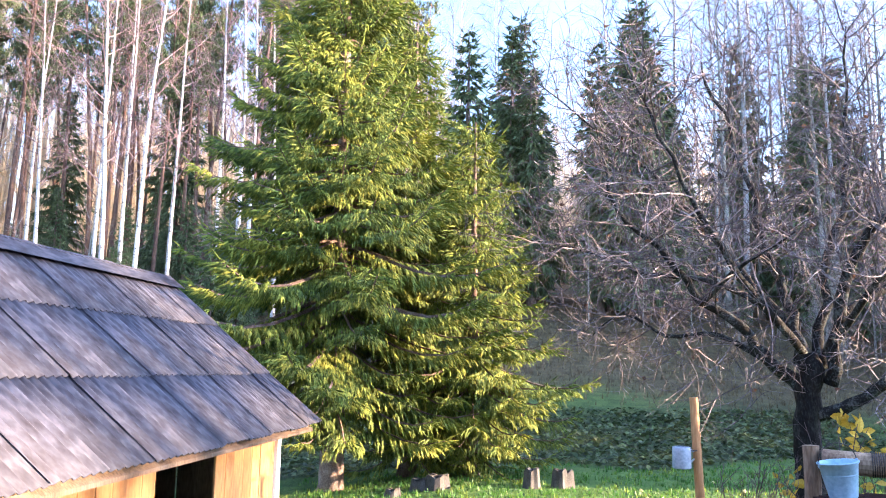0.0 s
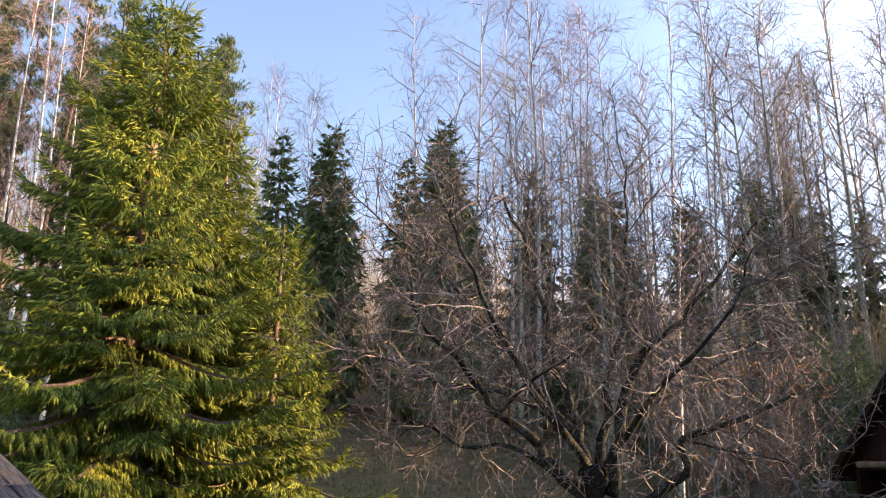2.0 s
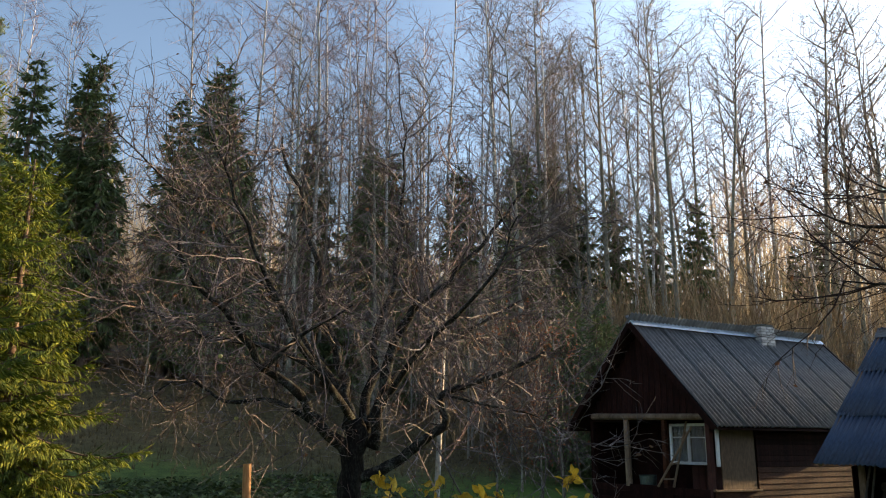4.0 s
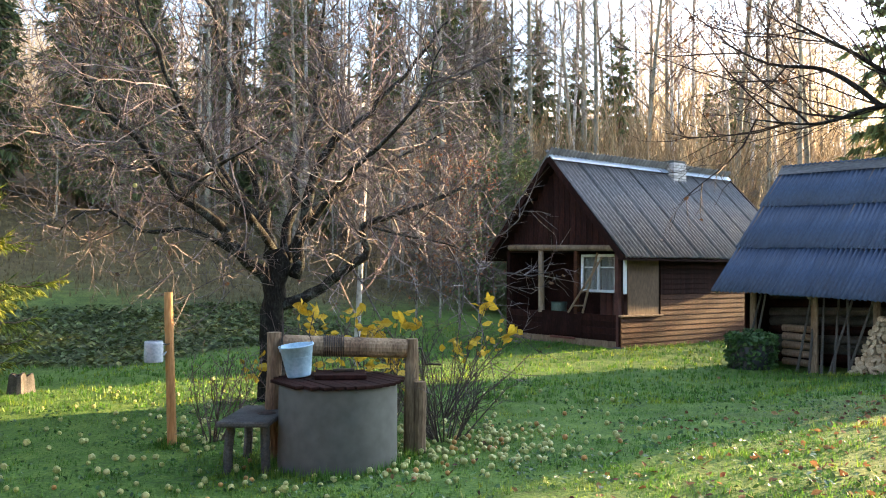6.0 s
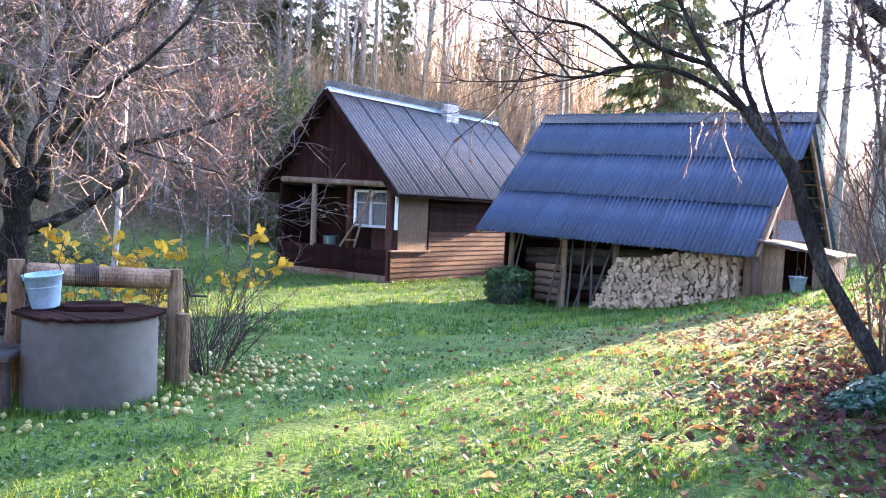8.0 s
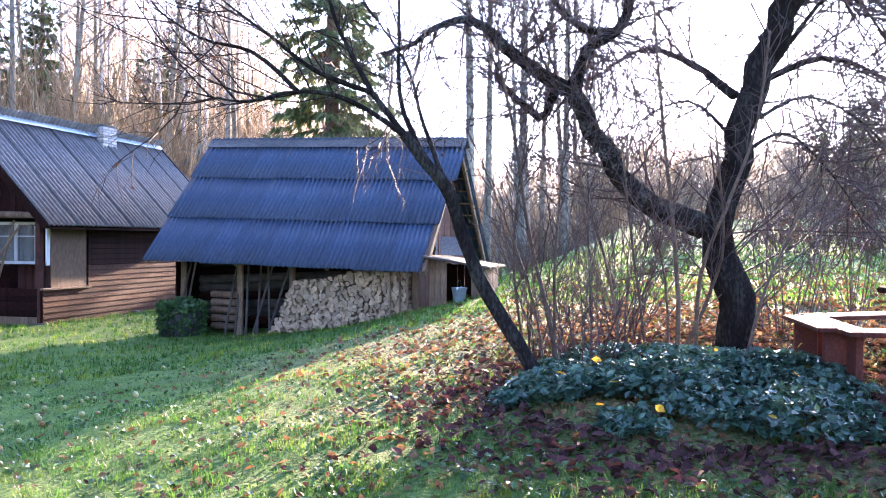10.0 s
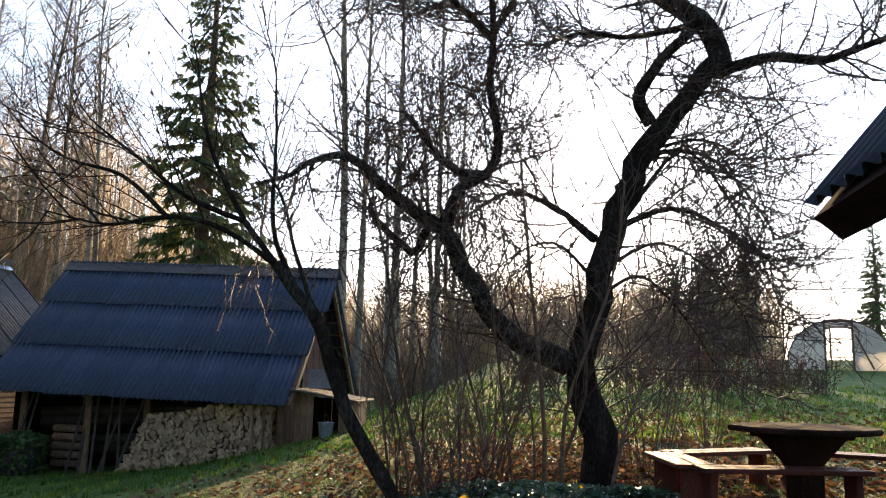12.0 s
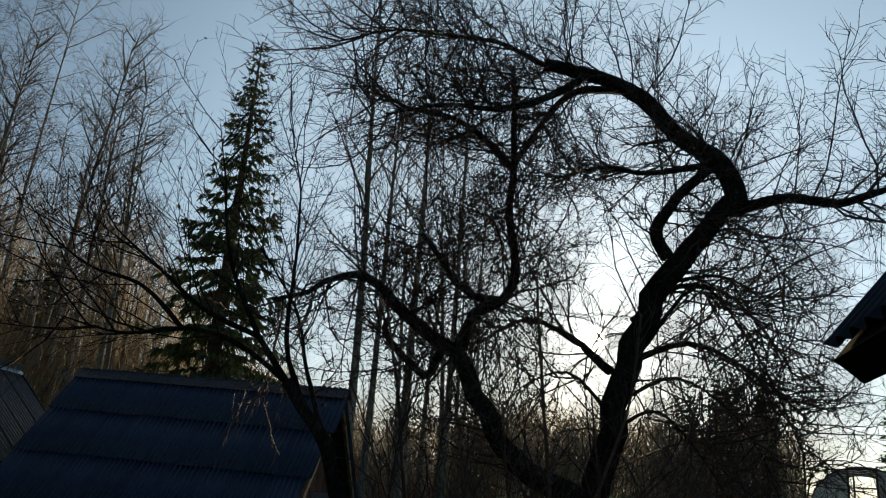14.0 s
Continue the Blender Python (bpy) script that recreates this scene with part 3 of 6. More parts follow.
def lay_roof(parent, corner, along, up, cols, rows, waves, amp, mat, rng, gap=0.0):
    """Sheets from the eave's corner: along the eave, and up to the ridge, each row lapping over the one below."""
    corner, along, up = Vector(corner), Vector(along), Vector(up)
    x, y = along.normalized(), up.normalized()
    n = x.cross(y)
    if n.z < 0:
        n = -n
    wide, long = along.length / cols, up.length / rows
    me = sheet_mesh("roof_sheet", wide * 1.03, long * 1.08, waves, amp, mat)
    for r in range(rows):
        for c in range(cols):
            ob = new("roof_sheet", me)
            yy = (y * (long * 1.08) - n * 0.014).normalized()
            nn = x.cross(yy)
            nn = nn if nn.z > 0 else -nn
            m = Matrix((x, yy, nn)).transposed().to_4x4()
            m.translation = corner + x * (wide * c) + y * (long * r + rng.uniform(-0.012, 0.012)) + n * (0.03 + 0.004 * (c % 2) + rng.uniform(0, 0.003))
            ob.parent = parent
            ob.matrix_basis = m @ pose(0, 0, 0, 0, 0, rng.uniform(-0.25, 0.25))


def plank_row(parent, name, a, b, height, n, mat, rng, thick=0.025, up=(0, 0, 1), skip=()):
    """Upright boards side by side from a to b, sharing one mesh."""
    a, b = Vector(a), Vector(b)
    d = (b - a) / n
    g = Geo()
    g.box((d.length * 0.97, thick, height), pose(0, 0, height / 2), 0.004)
    me = g.mesh(name, mat)
    x = d.normalized()
    z = Vector((0, 0, 1))
    base = Matrix((x, z.cross(x), z)).transposed().to_4x4()
    for i in range(n):
        if i in skip:
            continue
        ob = new(name, me)
        ob.parent = parent
        m = base.copy()
        m.translation = a + d * (i + 0.5) + z.cross(x) * rng.uniform(-0.004, 0.004)
        ob.matrix_basis = m @ pose(0, 0, rng.uniform(-0.01, 0.01), 0, rng.uniform(-0.4, 0.4), 0)


def simple(parent, name, size, at, mat, label="", bevel=0.006, turn=(0, 0, 0)):
    g = Geo()
    g.box(size, bevel=bevel)
    ob = part(name, g, mat, parent, label)
    ob.matrix_basis = pose(*at, *turn)
    return ob


def beam(parent, name, a, b, w, h, mat, label=""):
    g = Geo()
    g.beam(a, b, w, h)
    return part(name, g, mat, parent, label)


def pole(parent, name, a, b, r0, r1, mat, label="", sides=9):
    g = Geo()
    a, b = Vector(a), Vector(b)
    pts = [a.lerp(b, k / 4) + Vector((noise.noise(a + Vector((k, 0, 0))), noise.noise(a + Vector((0, k, 3))), 0)) * r0 * 0.25 for k in range(5)]
    g.tube(pts, [r0 + (r1 - r0) * k / 4 for k in range(5)], sides)
    return part(name, g, mat, parent, label, smooth=False)


# ---- cabin ----
def cabin():
    rng = random.Random(31)
    t = thing("cabin", "small dark brown wooden cabin with an open porch and corrugated roof", "cabin", at=pose(15.3, 13.9, 0, 0, 0, 1.7))
    L, W, EZ, RZ = 7.4, 4.3, 2.32, 5.0
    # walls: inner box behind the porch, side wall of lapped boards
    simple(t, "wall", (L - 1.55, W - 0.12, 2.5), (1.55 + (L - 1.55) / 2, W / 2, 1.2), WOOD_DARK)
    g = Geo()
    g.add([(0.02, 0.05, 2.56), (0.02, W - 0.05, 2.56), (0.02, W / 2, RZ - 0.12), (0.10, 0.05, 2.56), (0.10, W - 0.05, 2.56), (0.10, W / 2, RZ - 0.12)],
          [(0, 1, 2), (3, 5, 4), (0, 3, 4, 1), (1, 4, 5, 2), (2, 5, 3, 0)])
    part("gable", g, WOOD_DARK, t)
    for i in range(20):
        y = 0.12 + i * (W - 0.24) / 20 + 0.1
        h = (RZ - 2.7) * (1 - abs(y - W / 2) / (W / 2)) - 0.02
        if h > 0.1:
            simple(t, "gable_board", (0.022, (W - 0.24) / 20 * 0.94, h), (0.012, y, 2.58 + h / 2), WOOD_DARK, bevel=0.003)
    g = Geo()
    g.add([(L, 0, 2.3), (L, W, 2.3), (L, W / 2, RZ - 0.1), (L - 0.1, 0, 2.3), (L - 0.1, W, 2.3), (L - 0.1, W / 2, RZ - 0.1)],
          [(0, 1, 2), (3, 5, 4), (0, 3, 4, 1), (1, 4, 5, 2), (2, 5, 3, 0)])
    part("gable", g, WOOD_DARK, t)
    # lapped boards of the side: full length below the rail, from the porch back above it;
    # the upper ones take the dark colour for the shadow lying there
    me = {}
    for i in range(17):
        z = 0.06 + i * 0.135
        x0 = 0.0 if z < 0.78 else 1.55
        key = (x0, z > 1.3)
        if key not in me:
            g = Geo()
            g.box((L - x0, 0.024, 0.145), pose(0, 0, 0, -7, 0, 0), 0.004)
            # above 1.3 m the shadow is put in by the darker board colour
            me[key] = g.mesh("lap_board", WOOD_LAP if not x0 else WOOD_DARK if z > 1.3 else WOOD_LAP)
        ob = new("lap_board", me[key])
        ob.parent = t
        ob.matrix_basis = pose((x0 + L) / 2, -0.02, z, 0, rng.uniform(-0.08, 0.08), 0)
    simple(t, "wall", (1.56, 0.06, 0.8), (0.78, 0.05, 0.4), WOOD_DARK)
    # the porch: corner post, posts, beam, parapet, panel and rail on its side
    simple(t, "porch_panel", (1.22, 0.03, 1.42), (0.88, -0.01, 1.54), WOOD_TAN, "brown plywood panel")
    beam(t, "porch_rail", (-0.05, -0.04, 0.82), (1.62, -0.04, 0.80), 0.09, 0.05, WOOD_GREY)
    simple(t, "corner_trim", (0.10, 0.05, 0.95), (0.14, -0.04, 1.84), WHITE, "white corner trim")
    simple(t, "corner_post", (0.13, 0.13, 2.45), (0.06, 0.12, 1.22), WOOD_RED_SHADED)
    simple(t, "porch_post", (0.10, 0.12, 1.70), (0.0, 1.48, 1.66), WOOD_LAP)
    pole(t, "porch_post", (0.0, 2.80, 0.8), (0.0, 2.82, 2.62), 0.085, 0.075, WOOD_GREY)
    simple(t, "corner_post", (0.12, 0.12, 2.6), (0.06, W - 0.1, 1.2), WOOD_DARK)
    pole(t, "porch_beam", (-0.06, 0.1, 2.52), (-0.06, W - 0.25, 2.60), 0.075, 0.085, WOOD_GREY)
    for i in range(5):
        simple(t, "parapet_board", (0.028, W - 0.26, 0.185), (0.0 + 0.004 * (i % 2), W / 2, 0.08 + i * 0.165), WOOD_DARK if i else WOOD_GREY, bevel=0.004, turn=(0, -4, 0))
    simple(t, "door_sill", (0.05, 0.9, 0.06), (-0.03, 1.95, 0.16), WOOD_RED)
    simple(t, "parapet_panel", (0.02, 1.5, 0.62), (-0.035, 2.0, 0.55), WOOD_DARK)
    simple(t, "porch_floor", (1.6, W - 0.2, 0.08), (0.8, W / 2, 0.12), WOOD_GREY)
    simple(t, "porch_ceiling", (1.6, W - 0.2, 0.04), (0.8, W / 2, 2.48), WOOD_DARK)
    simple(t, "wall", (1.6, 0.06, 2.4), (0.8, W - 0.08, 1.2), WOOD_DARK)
    # inner porch boards in the red-brown darkened for the recess's shade
    simple(t, "porch_wall", (0.05, 1.46, 1.3), (1.0, 0.80, 0.78), WOOD_RED_SHADED)
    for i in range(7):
        simple(t, "porch_board", (0.02, 0.19, 1.2), (0.968, 0.2 + i * 0.2, 0.80), WOOD_RED_SHADED, bevel=0.004)
    # porch window in white, with pale curtains behind the panes
    win = thing("window", "", "")
    win.parent = t
    win.matrix_basis = pose(0.55, 1.20, 1.88)
    tagged(win, "white casement window with two panes and a curtain")
    for z in (-0.47, 0.47):
        simple(win, "window_frame", (0.06, 1.22, 0.07), (0, 0, z), WHITE)
    for y in (-0.58, 0.0, 0.58):
        simple(win, "window_frame", (0.055, 0.075, 0.87), (0.001, y, 0), WHITE)
    simple(win, "glazing_bar", (0.04, 0.5, 0.03), (0, -0.29, 0.16), WHITE)
    simple(win, "glazing_bar", (0.04, 0.5, 0.03), (0, 0.29, 0.16), WHITE)
    for y in (-0.29, 0.29):
        p = simple(win, "pane", (0.006, 0.5, 0.87), (0.012, y, 0), GLASS, bevel=0.001)
        p.visible_shadow = False
        c = Geo()
        c.grid(lambda u, v, y=y: (0.09 + 0.018 * math.sin(u * 34), y - 0.27 + 0.54 * u, -0.45 + 0.9 * v), 30, 2)
        part("curtain", c, CURTAIN, win)
    # roof
    ov = 0.4
    run = W / 2 + 0.46
    lay_roof(t, (-ov, -0.46, 2.28), (L + 2 * ov, 0, 0), (0, run, RZ - 2.28), 8, 1, 7, 0.034, SLATE_GREY, rng)
    lay_roof(t, (L + ov, W + 0.46, 2.28), (-(L + 2 * ov), 0, 0), (0, -run, RZ - 2.28), 8, 1, 7, 0.034, SLATE_GREY, rng)
    for s, y in ((1, -0.44), (-1, W + 0.44)):
        beam(t, "barge_board", (-ov, y, 2.23), (-ov, W / 2, RZ - 0.03), 0.03, 0.16, WOOD_DARK)
        beam(t, "barge_board", (L + ov, y, 2.23), (L + ov, W / 2, RZ - 0.03), 0.03, 0.16, WOOD_DARK)
        g = Geo()
        g.add([(-ov, y, 2.24), (L + ov, y, 2.24), (L + ov, W / 2, RZ - 0.04), (-ov, W / 2, RZ - 0.04),
               (-ov, y, 2.21), (L + ov, y, 2.21), (L + ov, W / 2, RZ - 0.07), (-ov, W / 2, RZ - 0.07)],
              [(0, 1, 2, 3), (7, 6, 5, 4), (0, 4, 5, 1), (1, 5, 6, 2), (2, 6, 7, 3), (3, 7, 4, 0)])
        part("roof_deck", g, WOOD_DARK, t)
    for i, x in enumerate((-ov, (L) / 2)):
        g = Geo()
        x1 = x + (L + 2 * ov) / 2
        g.add([(x, W / 2 - 0.19, RZ - 0.075), (x, W / 2, RZ + 0.115), (x, W / 2 + 0.19, RZ - 0.075),
               (x1, W / 2 - 0.19, RZ - 0.075), (x1, W / 2, RZ + 0.115), (x1, W / 2 + 0.19, RZ - 0.075)], [(0, 1, 4, 3), (1, 2, 5, 4), (0, 2, 1), (3, 4, 5)])
        part("ridge_cap", g, TIN, t, "bright galvanised ridge cap")
    # chimney of pale brick with a tin apron
    ch = thing("chimney", "", "")
    ch.parent = t
    ch.matrix_basis = pose(4.85, W / 2 - 0.05, 4.60)
    bm_ = Geo()
    bm_.box((0.24, 0.115, 0.068), bevel=0.006)
    me_b = bm_.mesh("brick", BRICK)
    simple(ch, "core", (0.56, 0.56, 0.80), (0, 0, 0.32), CONCRETE)
    for r in range(9):
        for k in range(4):
            for q in range(2):
                ob = new("brick", me_b)
                ob.parent = ch
                off = -0.13 + q * 0.26 + (0.06 if r % 2 else -0.06)
                ob.matrix_basis = pose(0, 0, -0.03 + r * 0.08, 0, 0, 90 * k) @ pose(off, -0.245, 0)
    g = Geo()
    g.add([(-0.42, -0.36, -0.20), (0.42, -0.36, -0.20), (0.34, -0.18, 0.06), (-0.34, -0.18, 0.06)], [(0, 1, 2, 3)])
    g.add([(-0.42, -0.62, -0.42), (0.42, -0.62, -0.42), (0.42, -0.36, -0.12), (-0.42, -0.36, -0.12)], [(0, 1, 2, 3)])
    part("apron", g, TIN, ch)
    # foundation stones
    for x, y in ((0.1, 4.2), (0.1, 0.1), (3.5, 0.05), (7.2, 0.1)):
        g = Geo()
        g.lathe([(0.0, -0.35), (0.17, -0.3), (0.2, -0.1), (0.16, 0.06), (0, 0.08)], sides=8)
        part("foundation_stone", g, CONCRETE, t).matrix_basis = pose(x, y, -0.02)
    return t


def ladder(a0, b0, a1, b1, n):
    """A ladder of two poles with rungs: a0-b0 and a1-b1 are the poles."""
    t = thing("ladder", "short wooden ladder leaning on the cabin porch", "ladder", at=a0)
    o = Vector(a0)
    a0, b0, a1, b1 = [Vector(p) - o for p in (a0, b0, a1, b1)]
    pole(t, "rail", a0, b0, 0.03, 0.025, WOOD_GREY)
    pole(t, "rail", a1, b1, 0.03, 0.025, WOOD_GREY)
    for i in range(n):
        f = (i + 0.5) / n
        pole(t, "rung", a0.lerp(b0, f), a1.lerp(b1, f), 0.02, 0.02, WOOD_GREY, sides=6)


cabin()
ladder((15.22, 15.12, 0.84), (15.35, 14.72, 2.42), (15.12, 15.55, 0.84), (15.3, 14.50, 2.30), 4)
pt = thing("barrow_tub", "greenish tub standing in the cabin porch", "tub", at=(15.55, 16.35, 0.16))
g = Geo()
g.lathe([(0.0, 0.0), (0.16, 0.0), (0.22, 0.9), (0.235, 0.92), (0.21, 0.90), (0.15, 0.05)], sides=20)
part("tub", g, material("green tin", [(0.05, 0.08, 0.07), (0.09, 0.13, 0.11), (0.14, 0.18, 0.16)], 4, 30, 0.4, metal=0.4), pt)


# ---- barn with the woodpile ----
def barn():
    rng = random.Random(32)
    t = thing("barn", "low old log barn with a dark blue corrugated roof", "barn", at=(15.1, 4.8, 0))
    # log walls, back from the front posts
    for i in range(9):
        z = 0.12 + i * 0.19
        pole(t, "wall_log", (1.0, -0.1, z + 0.25), (1.0, 5.6, z), 0.105, 0.10, WOOD_BENCH if i % 3 else WOOD_DARK)
    simple(t, "wall", (0.1, 5.4, 2.2), (1.15, 2.75, 1.0), WOOD_DARK)
    simple(t, "wall", (3.0, 0.1, 2.0), (2.6, 5.4, 1.1), WOOD_DARK)
    simple(t, "wall", (0.1, 5.4, 2.0), (4.1, 2.75, 1.1), WOOD_DARK)
    # the gable towards the slope, in reddish upright boards
    n = 17
    for i in range(n):
        x = 0.15 + i * 0.235
        h = max(0.7, 3.9 - abs(x - 2.05) * 1.32 + 0.2) - 0.4
        simple(t, "gable_board", (0.225, 0.026, h), (x, -0.0 + 0.004 * (i % 2), 0.5 + h / 2), WOOD_LAP, bevel=0.004)
        simple(t, "gable_board", (0.225, 0.026, h), (x, 5.46 + 0.004 * (i % 2), 0.3 + h / 2), WOOD_DARK, bevel=0.004)
    # front posts and plate
    for y in (0.05, 2.7, 3.9, 5.25):
        z0 = gz(15.1, 4.8 + y)
        pole(t, "front_post", (0, y, z0 - 0.1), (0.02, y, 1.72), 0.075, 0.065, WOOD_GREY)
    pole(t, "wall_plate", (0.02, -0.3, 1.62), (0.02, 5.8, 1.78), 0.085, 0.08, WOOD_GREY)
    # roof
    for r in range(3):
        lay_roof(t, (-0.65 + 0.90 * r, 5.78 + 0.025 * r, 1.53 + 0.927 * r), (0, -(6.02 + 0.14 * r), -0.18), (0.90, 0.02, 0.927), 9, 1, 7, 0.020, SLATE_BLUE, rng)
    lay_roof(t, (4.75, -0.38, 1.38), (0, 6.2, 0.16), (-2.70, 0, 2.78), 9, 3, 6, 0.022, SLATE_BLUE, rng)
    for y in (5.75, 3.7, 1.7, -0.30):
        z = 0.03 * y
        beam(t, "rafter", (-0.55, y, 1.42 + z - 0.06), (2.05, y, 4.06 + z), 0.07, 0.12, WOOD_GREY)
        beam(t, "rafter", (4.65, y, 1.42 + z - 0.06), (2.05, y, 4.06 + z), 0.07, 0.12, WOOD_GREY)
    for k in range(10):
        f = (k + 0.5) / 10
        beam(t, "roof_batten", (-0.6 + 2.65 * f, -0.33, 1.36 + 2.70 * f), (-0.6 + 2.65 * f, 5.78, 1.52 + 2.70 * f), 0.06, 0.03, WOOD_GREY)
        beam(t, "roof_batten", (4.7 - 2.65 * f, -0.33, 1.36 + 2.70 * f), (4.7 - 2.65 * f, 5.78, 1.52 + 2.70 * f), 0.06, 0.03, WOOD_GREY)
    for y0 in (-0.48, 2.66):
        g = Geo()
        z0, z1 = 4.20 + 0.025 * y0, 4.20 + 0.025 * (y0 + 3.18)
        for a, b in ((-0.2, 0), (0, 0.2)):
            za, zb = (-0.17, 0.06) if a < 0 else (0.06, -0.17)
            g.add([(2.05 + a, y0, z0 + za), (2.05 + b, y0, z0 + zb), (2.05 + b, y0 + 3.18, z1 + zb), (2.05 + a, y0 + 3.18, z1 + za)], [(0, 1, 2, 3)])
        part("ridge_cap", g, SLATE_GREY, t)
    return t


def log_mesh(kind, rng):
    """A split log lying along x, its cut end to the front."""
    g = Geo()
    n = 8 if kind == 0 else 6
    span = 6.283 if kind == 0 else rng.uniform(1.6, 3.3)
    prof = [(0.06 * math.cos(span * k / (n - (0 if kind == 0 else 1))) * rng.uniform(0.9, 1.1), 0.06 * math.sin(span * k / (n - (0 if kind == 0 else 1))) * rng.uniform(0.9, 1.1)) for k in range(n)]
    if kind:
        prof.append((-0.008, -0.008))
    c = (sum(p[0] for p in prof) / len(prof), sum(p[1] for p in prof) / len(prof))
    m = len(prof)
    for x in (0.0, 0.38):
        for p in prof:
            g.v.append((x, p[0] - c[0], p[1] - c[1]))
    g.f.append(tuple(reversed(range(m))))
    g.f.append(tuple(range(m, 2 * m)))
    for k in range(m):
        g.f.append((k, (k + 1) % m, m + (k + 1) % m, m + k))
    return g.mesh("log", LOG_END)


def woodpile():
    rng = random.Random(33)
    t = thing("woodpile", "stack of pale split firewood under the barn eave", "woodpile", at=(14.85, 4.9, 0))
    kinds = [log_mesh(k % 3, rng) for k in range(10)]
    row, z = 0, 0.0
    while row < 13:
        y = 0.06 + (0.045 if row % 2 else 0)
        top = 2.98 - 0.042 * row
        while y < top:
            zz = gz(15.0, 4.9 + y) + 0.05 + row * 0.078
            if zz < 1.36:
                ob = new("log", rng.choice(kinds))
                ob.parent = t
                s = rng.uniform(0.8, 1.25)
                ob.matrix_basis = pose(rng.uniform(-0.05, 0.05), y + rng.uniform(-0.01, 0.01), zz + rng.uniform(-0.012, 0.012), rng.uniform(0, 360), rng.uniform(-3, 3), rng.uniform(-4, 4)) @ Matrix.Diagonal((1, s, s, 1))
            y += rng.uniform(0.085, 0.125)
        row += 1
    for i, y in enumerate((-0.02, 0.14, 0.34)):
        pole(t, "stake", (-0.12, y, gz(15, 4.9 + y) - 0.1), (-0.06, y + 0.03, 1.42), 0.022, 0.018, WOOD_GREY)


barn()
woodpile()
rng_b = random.Random(34)
for y0, y1 in ((9.95, 9.8), (10.15, 9.9), (8.95, 8.8), (8.7, 8.72), (8.45, 8.55), (8.2, 8.25), (7.9, 8.1), (8.3, 7.95), (7.95, 7.55)):
    p = thing("pole", "thin weathered pole leaning on the barn front", "pole", "poles by the barn", at=(14.9, y0, gz(14.9, y0)))
    pole(p, "shaft", (0, 0, -0.03), (0.3, y1 - y0, 1.55), 0.028, 0.02, WOOD_BENCH)
for i in range(5):
    p = thing("plank", "short weathered plank stacked by the barn", "plank", "planks by the barn", at=(15.35, 9.15, gz(15.3, 9.1) + 0.12 + i * 0.17))
    pole(p, "plank_body", (0, -0.35, 0), (0.02, 0.38, 0.01), 0.07, 0.075, WOOD_GREY)


def leafy_heap(x, y, r, h, label, mat, count, size, rng):
    # A leafy bush; the black barrel shape is an added core for its dark inside.
    t = thing("overgrown_barrel", label, "barrel", at=(x, y, gz(x, y)))
    g = Geo()
    g.lathe([(0.0, h), (r * 0.92, h), (r, h * 0.96), (r * 1.03, h * 0.5), (r, 0.0), (r, -0.1)], sides=20)
    part("barrel", g, BLACK, t)
    leaves = Geo()
    for _ in range(count):
        a, d = rng.random() * 6.283, r * rng.random() ** 0.5 * 1.2
        if rng.random() < 0.5:
            d, z = r * rng.uniform(0.98, 1.18), h * rng.uniform(0.05, 1.1)
        else:
            z = h + rng.uniform(-0.1, 0.26) * (1.1 - d / r * 0.5)
        leaf_shape(rng, leaves, Vector((math.cos(a) * d, math.sin(a) * d, z)), size * rng.uniform(0.6, 1.2))
    tagged(part("leaves", leaves, mat, t), "green creeping leaves", kind="stuff")


def lean_to():
    rng = random.Random(35)
    o = (14.9, 3.45, gz(14.9, 3.9))
    t = thing("lean_to", "small grey board lean-to with litter on its flat roof", "shed", at=o)
    plank_row(t, "side_board", (0.0, 1.05, -0.1), (0.0, 0.70, -0.1), 0.9, 3, WOOD_GREY, rng)
    plank_row(t, "side_board", (0.0, 0.22, -0.1), (0.0, -0.02, -0.1), 0.75, 2, WOOD_GREY, rng)
    plank_row(t, "side_board", (0.0, -0.02, -0.1), (1.3, -0.02, -0.1), 0.75, 9, WOOD_GREY, rng)
    plank_row(t, "back_board", (0.9, 0.0, -0.1), (0.9, 1.0, -0.1), 0.8, 7, WOOD_DARK, rng)
    for i in range(6):
        beam(t, "roof_board", (-0.15 + i * 0.25, 1.12, 0.86), (-0.15 + i * 0.25, -0.2, 0.66), 0.235, 0.045, WOOD_BENCH)
    panel = thing("sheet_panel", "grey tin sheet leaning against the barn gable", "panel", at=(15.25, 4.12, o[2] + 0.86))
    simple(panel, "sheet", (0.5, 0.02, 0.40), (0.0, 0.0, 0.2), SLATE_GREY, turn=(-25, 0, -70))
    b = bucket_thing(14.75, 3.86, o[2], 0.0, "old zinc bucket standing in the lean-to")


